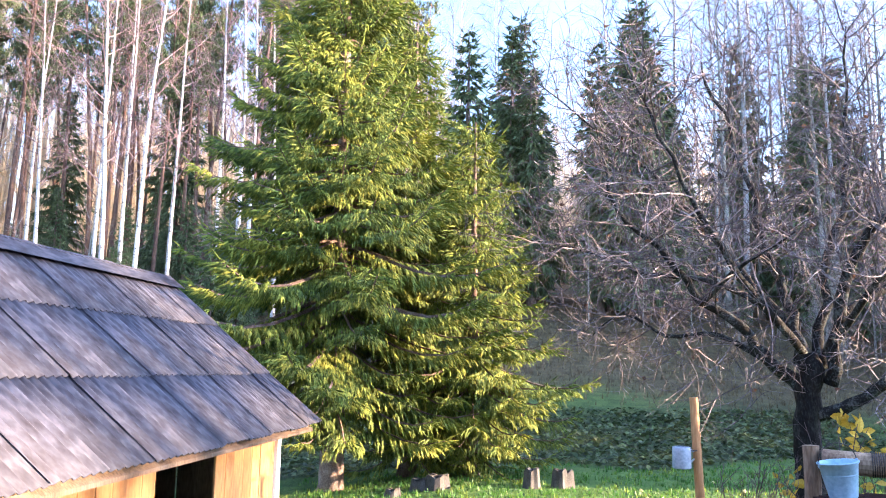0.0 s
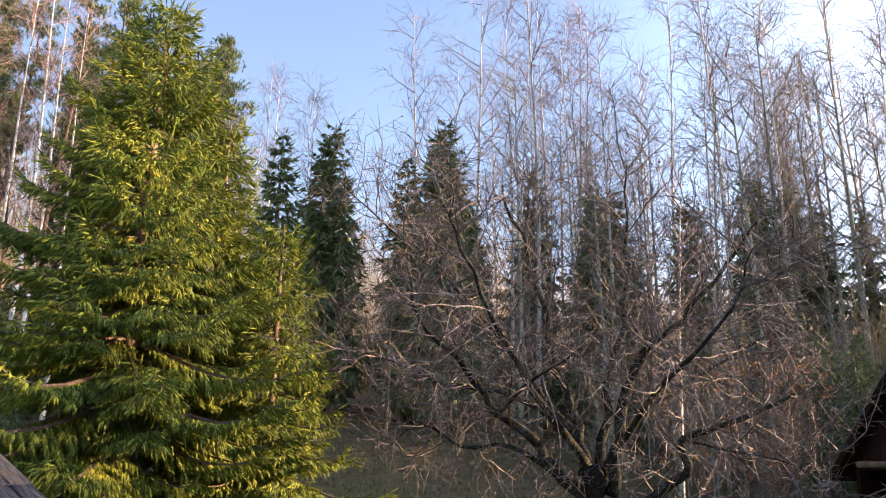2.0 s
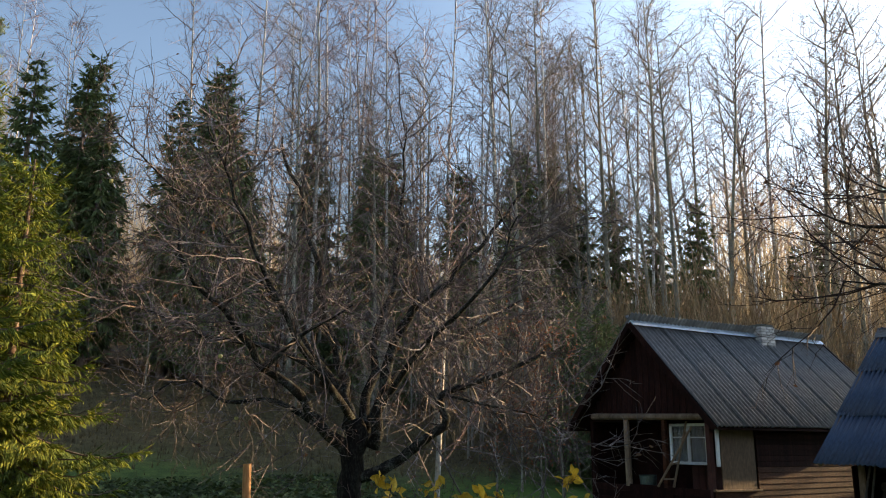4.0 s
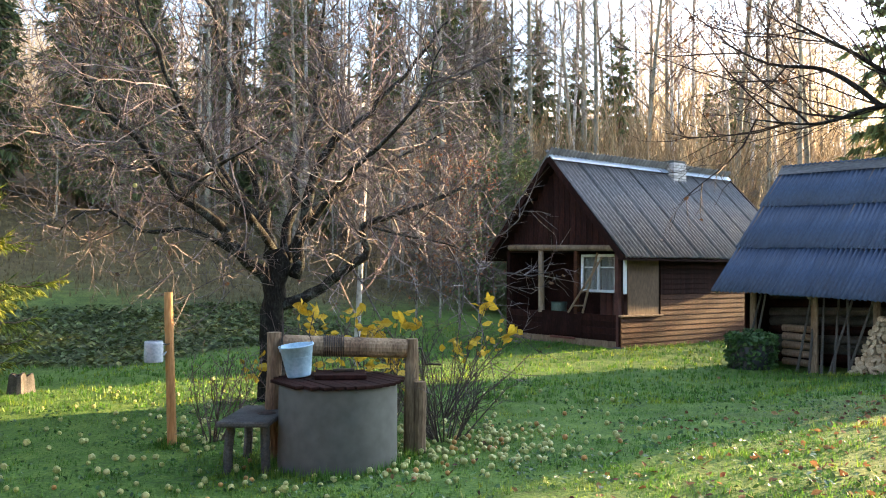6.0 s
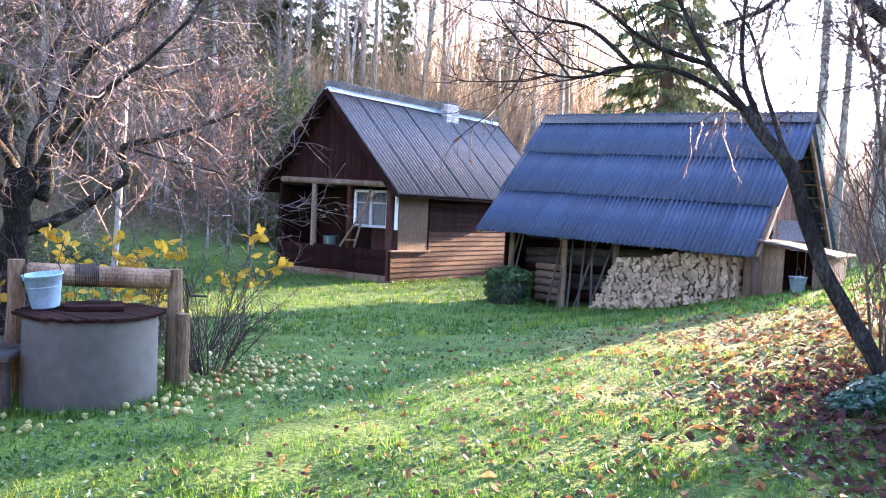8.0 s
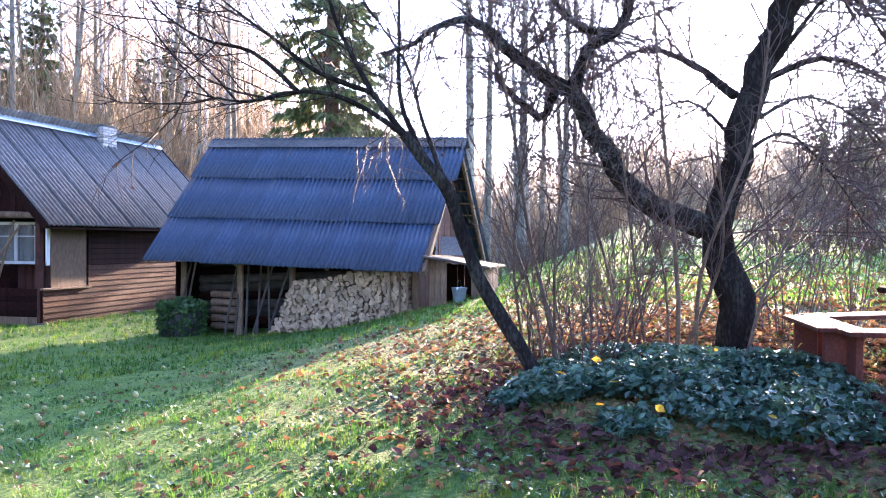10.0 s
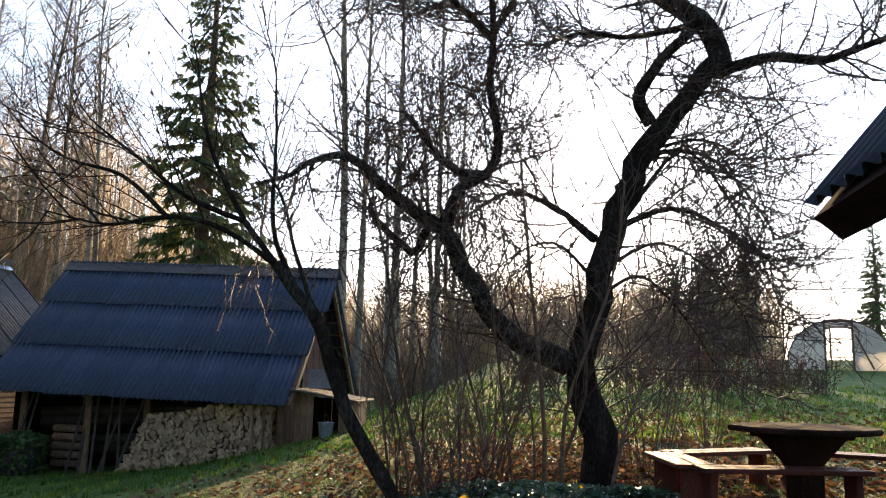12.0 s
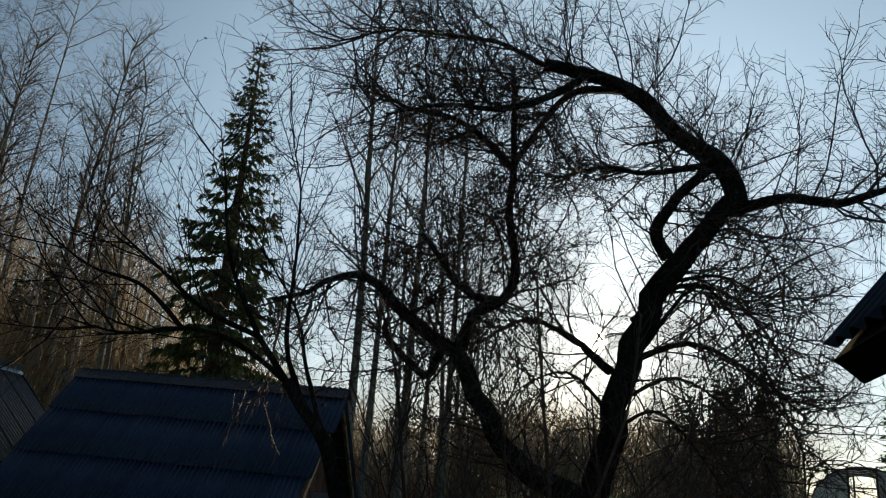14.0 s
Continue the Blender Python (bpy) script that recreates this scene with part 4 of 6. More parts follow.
def bucket_thing(x, y, z, tilt, label, mat=None, r=0.15, h=0.28, handle=True):
    t = thing("bucket", label, "bucket", at=pose(x, y, z, 0, tilt, 0))
    g = Geo()
    g.lathe([(0.0, 0.012), (r * 0.66, 0.012), (r * 0.68, 0.0), (r * 0.70, 0.012), (r * 0.97, h * 0.96), (r * 1.04, h * 0.97), (r * 1.04, h), (r * 0.95, h), (r * 0.66, 0.03), (0.0, 0.03)], sides=28)
    part("body", g, mat or TIN, t, smooth=True)
    g = Geo()
    g.lathe([(r * 0.86, h * 0.62), (r * 0.885, h * 0.64), (r * 0.88, h * 0.66)], sides=28)
    part("hoop", g, mat or TIN, t)
    for s in (-1, 1):
        simple(t, "lug", (0.012, 0.035, 0.05), (s * r * 1.0, 0, h * 0.96), mat or TIN, bevel=0.003)
    if handle:
        g = Geo()
        g.tube([(r * math.cos(a), 0.0, h + r * 0.95 * math.sin(a)) for a in [math.pi * k / 12 for k in range(13)]], [0.005] * 13, 6)
        part("handle", g, IRON, t)
    return t


LEAF_GREEN = island(material("green leaf", [(0.02, 0.06, 0.02), (0.045, 0.11, 0.03), (0.09, 0.17, 0.045)], 12, 60, 0.35, bump=0, translucent=0.25), 0.6, 1.4)
lean_to()


# ---- the shed beside the spruce ----
def shed():
    rng = random.Random(36)
    t = thing("shed", "old wooden shed with a weathered grey corrugated roof", "shed", at=pose(-3.67, 10.38, 0, 0, 0, -6.9))
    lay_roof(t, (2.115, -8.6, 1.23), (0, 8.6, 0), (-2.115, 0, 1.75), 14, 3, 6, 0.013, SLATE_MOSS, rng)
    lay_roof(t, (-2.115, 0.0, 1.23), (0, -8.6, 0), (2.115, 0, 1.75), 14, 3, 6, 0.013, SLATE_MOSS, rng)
    for s in (1, -1):
        g = Geo()
        g.add([(s * 2.06, -8.5, 1.19), (s * 2.06, -0.12, 1.19), (0, -0.12, 2.90), (0, -8.5, 2.90), (s * 2.06, -8.5, 1.16), (s * 2.06, -0.12, 1.16), (0, -0.12, 2.87), (0, -8.5, 2.87)],
              [(0, 1, 2, 3), (7, 6, 5, 4), (0, 4, 5, 1), (1, 5, 6, 2), (3, 2, 6, 7), (0, 3, 7, 4)])
        part("roof_deck", g, WOOD_GREY, t)
    for i in range(6):
        g = Geo()
        y0, y1 = -8.6 + i * 1.44, -8.6 + (i + 1) * 1.44 + 0.05
        for s in (-1, 1):
            g.add([(0, y0, 3.06), (0, y1, 3.06 + 0.01), (s * 0.22, y1, 2.90), (s * 0.22, y0, 2.90)], [(0, 1, 2, 3)])
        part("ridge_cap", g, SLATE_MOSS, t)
    # walls: upright pine boards, with the dark doorway
    zb = -0.6
    plank_row(t, "wall_board", (1.75, -0.6, zb), (1.75, -2.31, zb), 2.05, 7, WOOD_WARM, rng)
    plank_row(t, "wall_board", (1.75, -3.51, zb), (1.75, -8.4, zb), 2.0, 22, WOOD_WARM, rng)
    plank_row(t, "wall_board", (1.75, -0.6, zb), (-1.75, -0.6, zb), 2.0, 15, WOOD_GREY, rng)
    plank_row(t, "wall_board", (-1.75, -0.6, zb), (-1.75, -8.4, zb), 2.0, 30, WOOD_GREY, rng)
    simple(t, "corner_trim", (0.05, 0.11, 2.05), (1.785, -0.58, zb + 1.02), WHITE, "pale corner board")
    g = Geo()
    g.add([(1.75, -0.62, 1.4), (-1.75, -0.62, 1.4), (0, -0.62, 2.85), (1.75, -0.68, 1.4), (-1.75, -0.68, 1.4), (0, -0.68, 2.85)], [(0, 1, 2), (3, 5, 4), (0, 3, 4, 1), (1, 4, 5, 2), (2, 5, 3, 0)])
    part("gable", g, WOOD_GREY, t)
    simple(t, "partition", (0.05, 7.8, 2.2), (0.2, -4.5, 0.4), WOOD_DARK)
    beam(t, "lintel", (1.74, -2.2, 1.38), (1.74, -3.6, 1.38), 0.07, 0.12, WOOD_GREY)


shed()


# ---- the house by the camera: only a corner of its eave is seen ----
def own_house():
    rng = random.Random(37)
    t = thing("dwelling_house", "dark eave of the dwelling house with corrugated roofing", "house", at=(0, 0, 0))
    lay_roof(t, (4.95, -1.62, 2.98), (-9.9, 0.30, 0), (0.1, -3.0, 3.6), 9, 2, 5, 0.03, SLATE_BLUE, rng)
    sect = [(-1.60, 2.91), (-4.55, 6.45), (-4.70, 6.32), (-1.754, 2.78)]
    g = Geo()
    g.add([(4.86 + (0.1 if y < -4 else 0), y, z) for y, z in sect] + [(-4.8, y + 0.29, z) for y, z in sect], [(0, 1, 2, 3), (7, 6, 5, 4), (0, 4, 5, 1), (1, 5, 6, 2), (2, 6, 7, 3), (3, 7, 4, 0)])
    part("roof_deck", g, WOOD_DARK, t)
    for i in range(4):
        f = 0.06 + i * 0.25
        y, z = -1.60 - 2.95 * f - 0.19, 2.91 + 3.54 * f - 0.16
        beam(t, "purlin", (4.80, y, z), (-4.7, y + 0.29, z), 0.07, 0.09, WOOD_DARK)
    simple(t, "wall", (8.8, 0.2, 3.2), (-0.1, -2.1, 1.4), WOOD_DARK)
    simple(t, "wall", (0.2, 5.0, 3.2), (4.2, -4.7, 1.5), WOOD_DARK)
    simple(t, "foundation", (9.0, 5.4, 0.6), (-0.1, -4.75, 0.2), CONCRETE)


own_house()


# ---- the well and what stands round it ----
def well():
    rng = random.Random(41)
    cx, cy = 3.79, 7.10
    t = thing("well", "concrete ring well with a log windlass and wooden lid", "well", at=(cx, cy, 0.0))
    g = Geo()
    g.lathe([(0.58, -0.15), (0.582, 0.3), (0.578, 0.8), (0.57, 0.835), (0.5, 0.84), (0.5, 0.3)], sides=56)
    part("ring", g, CONCRETE, t, smooth=True)
    n = 13
    for i in range(n):
        x = -0.6 + 1.2 * (i + 0.5) / n
        half = math.sqrt(max(0.02, 0.62 ** 2 - x * x))
        simple(t, "lid_board", (1.2 / n * 0.97, 2 * half, 0.03), (x, 0, 0.858 + rng.uniform(-0.004, 0.004)), WOOD_DARK, bevel=0.004)
    simple(t, "lid_hatch", (0.5, 0.42, 0.045), (0.05, 0.05, 0.9), WOOD_DARK, turn=(0, 0, -28))
    simple(t, "hatch_handle", (0.22, 0.03, 0.03), (0.08, 0.04, 0.945), IRON, turn=(0, 0, -28))
    # the line of the windlass runs across the view
    a, b = Vector((3.38, 7.72, 0)), Vector((4.66, 7.12, 0))
    a, b = a - Vector((cx, cy, 0)), b - Vector((cx, cy, 0))
    for p, h in ((a, 1.30), (b, 1.22)):
        pole(t, "post", p + Vector((0, 0, -0.2)), p + Vector((0, 0, h)), 0.082, 0.072, WOOD_BROWN, sides=12)
    d = (b - a).normalized()
    pole(t, "prop", b - d * 0.02 + Vector((0.06, -0.10, -0.2)), b + Vector((0.05, -0.09, 0.78)), 0.07, 0.065, WOOD_BROWN, sides=10)
    pole(t, "windlass", a + d * 0.09 + Vector((0, 0, 1.17)), b - d * 0.07 + Vector((0, 0, 1.12)), 0.105, 0.10, WOOD_BROWN, sides=16)
    g = Geo()
    for k in range(12):
        c = a + d * (0.50 + k * 0.018) + Vector((0, 0, 1.155))
        s = d.cross(Vector((0, 0, 1)))
        g.tube([c + (s * math.cos(q) + Vector((0, 0, 1)) * math.sin(q)) * 0.11 for q in [6.283 * j / 14 for j in range(15)]], [0.006] * 15, 4, cap=False)
    part("chain", g, IRON, t, "rusty chain wound on the windlass")
    g = Geo()
    e = b + d * 0.1 + Vector((0, 0, 1.12))
    g.tube([b - d * 0.1 + Vector((0, 0, 1.12)), e, e + Vector((0.03, -0.05, -0.16)), e + d * 0.16 + Vector((0.03, -0.05, -0.17))], [0.012] * 4, 8)
    part("crank", g, IRON, t)


def bench():
    t = thing("bench", "small dark weathered bench beside the well", "bench", at=(3.13, 7.56, 0.0))
    m = pose(0, 0, 0.50, 0, -1.0, -38)
    g = Geo()
    g.box((0.50, 0.95, 0.05), m, 0.012)
    part("seat", g, WOOD_BENCH, t)
    for x, y, dx, dy in ((-0.16, -0.30, -0.03, -0.05), (0.16, -0.30, 0.03, -0.04), (-0.16, 0.30, -0.03, 0.05), (0.16, 0.30, 0.03, 0.05)):
        p = m @ Vector((x, y, -0.02))
        q = m @ Vector((x + dx, y + dy, -0.56))
        pole(t, "leg", q, p, 0.045, 0.042, WOOD_BENCH, sides=10)
    pk = thing("pot_lid", "dark pan lid lying on the bench", "lid", at=(3.21, 7.49, 0.527))
    g = Geo()
    g.lathe([(0.0, 0.022), (0.07, 0.02), (0.09, 0.008), (0.092, 0.0), (0.0, 0.0)], sides=20)
    part("disc", g, IRON, pk)


well()
bench()
bk = bucket_thing(3.50, 7.38, 0.885, -7, "galvanised bucket with a wire handle on the well lid", BUCKET_TIN, r=0.17, h=0.31)

can_post = thing("post", "upright peeled wooden post in the lawn", "post", at=(2.72, 8.93, gz(2.72, 8.93)))
pole(can_post, "shaft", (0.02, 0.0, -0.2), (-0.05, 0.02, 1.68), 0.052, 0.045, WOOD_WARM, sides=12)
g = Geo()
g.tube([(-0.04, -0.03, 1.12), (-0.12, -0.05, 1.12), (-0.12, -0.05, 1.15)], [0.006] * 3, 6)
part("nail", g, IRON, can_post)
mug = thing("milk_can", "white enamel can hanging on the post", "can", at=(2.52, 8.93, 0.93))
g = Geo()
g.lathe([(0.0, 0.0), (0.095, 0.0), (0.10, 0.01), (0.10, 0.20), (0.095, 0.225), (0.08, 0.23), (0.09, 0.22), (0.092, 0.02), (0, 0.012)], sides=28)
part("body", g, ENAMEL, mug, smooth=True)
g = Geo()
g.tube([(0.095, 0, 0.19), (0.15, 0, 0.18), (0.16, 0, 0.12), (0.10, 0, 0.07)], [0.011] * 4, 8)
part("handle", g, ENAMEL, mug)

for x, y, r, h in ((1.42, 13.9, 0.13, 0.30), (1.90, 14.0, 0.13, 0.28), (2.03, 14.05, 0.11, 0.26), (-0.15, 13.7, 0.2, 0.2), (-0.45, 13.75, 0.15, 0.16), (-0.85, 13.2, 0.12, 0.1)):
    s = thing("stump", "dark old tree stump at the lawn's edge", "stump", "stumps", at=(x, y, gz(x, y)))
    g = Geo()
    rs = random.Random(int(x * 100))
    n = 14
    for rr, z in ((1.25, -0.1), (1.05, h * 0.3), (0.95, h * 0.8), (0.9, h), (0.0, h - 0.02)):
        for k in range(n):
            w = rr * r * (1 + 0.12 * math.sin(k * 2.1 + x * 9))
            g.v.append((w * math.cos(6.283 * k / n), w * math.sin(6.283 * k / n), z + (0.03 * math.sin(k * 1.7) if z > h * 0.7 else 0)))
    for i in range(4):
        for k in range(n):
            g.f.append((i * n + k, i * n + (k + 1) % n, (i + 1) * n + (k + 1) % n, (i + 1) * n + k))
    part("body", g, WOOD_BENCH, s)


# ---- table and ring of benches ----
def table():
    z = gz(7.6, -2.3)
    t = thing("garden_table", "dark round wooden garden table on a funnel foot", "table", at=(7.62, -2.32, z))
    g = Geo()
    g.lathe([(0.0, 0.70), (0.62, 0.70), (0.635, 0.71), (0.64, 0.735), (0.63, 0.75), (0.0, 0.752)], sides=12)
    part("tabletop", g, WOOD_TABLE, t)
    g = Geo()
    g.lathe([(0.0, 0.655), (0.44, 0.655), (0.45, 0.665), (0.45, 0.695), (0.0, 0.697)], sides=8)
    part("underboard", g, WOOD_TABLE, t)
    for k in range(8):
        g = Geo()
        a0, a1 = 6.283 * k / 8, 6.283 * (k + 1) / 8
        for (r0, z0), (r1, z1) in (((0.13, 0.38), (0.385, 0.652)),):
            q = [(r0 * math.cos(a0), r0 * math.sin(a0), z0), (r0 * math.cos(a1), r0 * math.sin(a1), z0), (r1 * math.cos(a1), r1 * math.sin(a1), z1), (r1 * math.cos(a0), r1 * math.sin(a0), z1)]
            q2 = [(x * 0.93, y * 0.93, zz) for x, y, zz in q]
            g.add(q + q2, [(0, 1, 2, 3), (7, 6, 5, 4), (0, 4, 5, 1), (1, 5, 6, 2), (2, 6, 7, 3), (3, 7, 4, 0)])
        part("funnel_board", g, WOOD_TABLE, t)
    simple(t, "foot", (0.23, 0.23, 0.62), (0, 0, 0.10), WOOD_TABLE, turn=(0, 0, 15))


def garden_bench(a, b, legs, label):
    a, b = Vector((*a, 0)), Vector((*b, 0))
    mid = (a + b) / 2
    z = gz(mid.x, mid.y)
    t = thing("garden_bench", label, "bench", "benches round the table", at=(mid.x, mid.y, 0))
    top = 1.26
    d = (b - a).normalized()
    h = (b - a) / 2
    s = d.cross(Vector((0, 0, 1)))
    beam(t, "seat_board", -h + Vector((0, 0, top)) - s * 0.09, h + Vector((0, 0, top)) - s * 0.09, 0.165, 0.04, WOOD_RED)
    beam(t, "seat_board", -h + Vector((0, 0, top)) + s * 0.09, h + Vector((0, 0, top)) + s * 0.09, 0.165, 0.04, WOOD_RED)
    for f in legs:
        p = h * f
        g = Geo()
        zb = gz(mid.x + p.x, mid.y + p.y) - 0.1
        g.box((0.20, 0.06, top - 0.02 - zb), Matrix.Translation((p.x, p.y, (top - 0.02 + zb) / 2)) @ Matrix.Rotation(math.atan2(s.y, s.x), 4, "Z"), 0.006)
        part("leg", g, WOOD_RED, t)


WOOD_TABLE = material("dark table wood", [(0.014, 0.009, 0.008), (0.03, 0.019, 0.016), (0.05, 0.033, 0.028)], 4, 40, 0.95, bump=0.3, spec=0.05)
table()
garden_bench((6.90, -1.28), (7.08, -2.62), (-0.86, 0.86), "red-brown plank bench on board legs beside the table")
garden_bench((8.20, -1.18), (7.02, -1.30), (-0.8, 0.75), "short red-brown plank bench closing the ring")
garden_bench((8.95, -2.35), (8.25, -1.28), (-0.8, 0.8), "red-brown plank bench behind the table")
garden_bench((8.45, -3.55), (8.95, -2.42), (-0.8, 0.8), "red-brown plank bench behind the table")
garden_bench((7.25, -3.75), (8.40, -3.62), (-0.8, 0.8), "red-brown plank bench on the far side of the table")


# ---- greenhouse, hedges ----
def greenhouse():
    c = Vector((34.0, -11.9, 0))
    c.z = gz(c.x, c.y)
    t = thing("greenhouse", "arched garden greenhouse of pale film on a frame", "greenhouse", at=pose(c.x, c.y, c.z, 0, 0, 251))
    R, H, L = 1.95, 2.05, 6.0

    def arc(u):
        a = math.pi * u
        return R * math.cos(a), H * math.sin(a) ** 0.85
    for k in range(6):
        y0, y1 = L * k / 6, L * (k + 1) / 6
        g = Geo()
        g.grid(lambda u, v: (arc(u)[0], y0 + (y1 - y0) * v, arc(u)[1]), 18, 1)
        part("film_panel", g, FILM, t)
        g = Geo()
        g.tube([(arc(u / 18)[0] * 0.99, y0, arc(u / 18)[1] * 0.99) for u in range(19)], [0.03] * 19, 6)
        part("hoop", g, WOOD_GREY, t)
    for s in (-1, 1):
        g = Geo()
        pts = [arc(u / 20) for u in range(0, 21) if arc(u / 20)[0] * s > 0.5]
        pts = sorted(pts, key=lambda p: p[0] * s)
        base = [(s * 0.5, 0.02, 0.0)] + [(x, 0.02, z) for x, z in ([(s * 0.5, H * (1 - 0.07))] + pts)] 
        g.add(base, [tuple(range(len(base)))])
        part("end_panel", g, FILM, t)
        simple(t, "door_post", (0.09, 0.09, 1.98), (s * 0.5, 0.0, 0.99), WOOD_GREY)
    simple(t, "door_head", (1.1, 0.09, 0.09), (0, 0, 1.97), WOOD_GREY)
    for z in (0.5, 1.25):
        simple(t, "door_rail", (0.8, 0.05, 0.05), (0.05, -0.03, z), WOOD_GREY)
    simple(t, "door_stile", (0.07, 0.06, 1.75), (-0.3, -0.02, 0.9), WOOD_GREY)
    beam(t, "brace", (0.6, -0.05, 1.4), (1.2, -0.08, 0.05), 0.07, 0.07, WOOD_GREY)


def hedge(a, b, wide, high, seed):
    rng = random.Random(seed)
    a, b = Vector((*a, 0)), Vector((*b, 0))
    d = b - a
    s = d.normalized().cross(Vector((0, 0, 1)))
    t = thing("hedge", "clipped leafless brown hedge along the slope", "hedge", "hedges", at=(a.x, a.y, 0))
    stems, leaves = Geo(), Geo()
    n = int(d.length * 75)
    for _ in range(n):
        p = d * rng.random() + s * rng.uniform(-0.5, 0.5) * wide
        z = gz(a.x + p.x, a.y + p.y)
        p.z = z - 0.05 + rng.uniform(0, 0.35)
        w = bend(rng, p, (rng.gauss(0, 0.35), rng.gauss(0, 0.35), 1), min(high * rng.uniform(0.5, 1.05), z + high - p.z + rng.uniform(-0.05, 0.06)), 3, 0.15, 0.02)
        stems.tube(w, [0.012, 0.010, 0.008, 0.005], 3, cap=False)
        for q in w[1:]:
            for _ in range(2):
                leaf_shape(rng, leaves, q + Vector((rng.gauss(0, 0.07), rng.gauss(0, 0.07), rng.gauss(0, 0.06))), rng.uniform(0.025, 0.045))
    tagged(part("stem_mass", stems, TWIG, t), kind="stuff")
    tagged(part("leaves", leaves, LEAF_DARK, t), kind="stuff")


greenhouse()
hedge((22.0, -1.9), (20.9, -7.1), 0.8, 0.95, 51)
hedge((21.0, 0.6), (21.3, -0.5), 0.9, 0.95, 52)
leafy_heap(14.6, 9.75, 0.42, 0.55, "green leafy bush by the barn on a made-up dark drum core", LEAF_GREEN, 1100, 0.06, random.Random(53))


APPLE_LIMBS = [
    (0.16, 0.1, [(4.87, 11.19, 1.77), (4.48, 11.24, 2.04), (4.09, 11.17, 2.45), (3.46, 11.07, 2.89)]),
    (0.09, 0.03, [(3.46, 11.07, 2.89), (2.91, 10.92, 3.53), (2.26, 10.77, 4.12), (1.99, 10.72, 5.04)]),
    (0.06, 0.02, [(3.46, 11.07, 2.89), (3.70, 10.68, 3.23), (3.88, 10.29, 3.40), (4.27, 9.92, 3.70)]),
    (0.14, 0.03, [(4.92, 11.16, 1.82), (4.84, 11.42, 2.57), (4.68, 11.70, 3.62), (4.42, 11.91, 4.79), (4.17, 12.00, 5.87), (3.88, 11.99, 6.73)]),
    (0.14, 0.03, [(5.13, 11.07, 1.82), (5.19, 10.71, 2.89), (5.37, 10.40, 3.80), (5.68, 10.12, 4.05), (6.23, 9.79, 4.74), (6.84, 9.37, 5.61)]),
    (0.13, 0.05, [(5.01, 11.12, 1.41), (5.38, 10.62, 1.67), (5.79, 10.05, 2.13), (5.78, 10.06, 2.57), (6.25, 9.89, 2.75), (7.17, 9.50, 3.20)]),
    (0.12, 0.02, [(5.09, 11.20, 2.07), (5.45, 11.69, 3.33), (5.91, 11.91, 4.81), (6.00, 11.98, 6.11), (6.05, 11.96, 7.33)]),
    (0.032, 0.006, [(5.78, 10.06, 2.57), (6.23, 9.55, 2.41), (6.63, 9.02, 2.26), (7.06, 8.57, 1.89)]),
    (0.07, 0.015, [(4.40, 11.27, 2.09), (3.91, 11.87, 2.50), (3.29, 12.37, 2.49), (2.76, 12.70, 2.82), (2.26, 12.90, 2.50)]),
    (0.08, 0.015, [(4.87, 11.40, 2.49), (4.12, 12.12, 3.26), (3.08, 12.83, 3.51), (2.21, 13.22, 3.91), (1.35, 13.43, 4.10)]),
    (0.09, 0.015, [(5.25, 11.01, 2.75), (6.40, 11.54, 3.30), (7.52, 11.57, 3.97), (8.25, 11.3, 4.45)]),
    (0.09, 0.015, [(4.89, 11.18, 2.23), (3.81, 10.53, 3.18), (3.06, 10.04, 4.10), (2.49, 9.79, 5.12), (2.17, 9.76, 5.83)]),
    (0.08, 0.015, [(5.12, 11.07, 2.24), (5.26, 9.66, 3.23), (5.49, 8.60, 3.81), (5.67, 8.00, 4.67)]),
    (0.08, 0.015, [(4.80, 11.43, 2.57), (4.22, 12.82, 4.07), (3.45, 13.67, 5.37), (2.56, 14.07, 6.20), (1.45, 14.33, 7.32)]),
]
OLD_TREE_LIMBS = [
    (0.13, 0.06, [(8.49, -0.31, 2.11), (8.40, 0.07, 2.27), (8.29, 0.41, 2.49), (8.17, 0.69, 2.93), (8.15, 0.93, 3.40), (8.12, 1.11, 3.54), (7.97, 1.44, 3.72), (7.83, 1.66, 3.98)]),
    (0.05, 0.015, [(7.83, 1.66, 3.98), (7.66, 1.92, 4.12), (7.48, 2.21, 4.01), (7.32, 2.38, 3.83), (7.22, 2.67, 3.73)]),
    (0.075, 0.03, [(8.14, 0.96, 3.52), (8.26, 0.83, 3.90), (8.48, 0.55, 4.14), (8.59, 0.42, 4.49), (8.68, 0.54, 5.12), (8.78, 0.52, 6.14), (8.88, 0.60, 7.22)]),
    (0.045, 0.02, [(8.48, 0.58, 4.13), (8.26, 0.84, 4.10), (8.13, 1.06, 4.24), (8.00, 1.26, 4.51), (7.98, 1.41, 4.69)]),
    (0.05, 0.03, [(8.12, 1.11, 3.54), (8.20, 1.26, 3.23), (8.27, 1.48, 3.36), (8.31, 1.77, 3.67), (8.32, 1.75, 3.86)]),
    (0.05, 0.01, [(8.78, 0.52, 5.78), (8.66, 0.84, 6.09), (8.41, 1.21, 6.26), (8.12, 1.74, 6.26), (7.93, 2.09, 6.45)]),
]
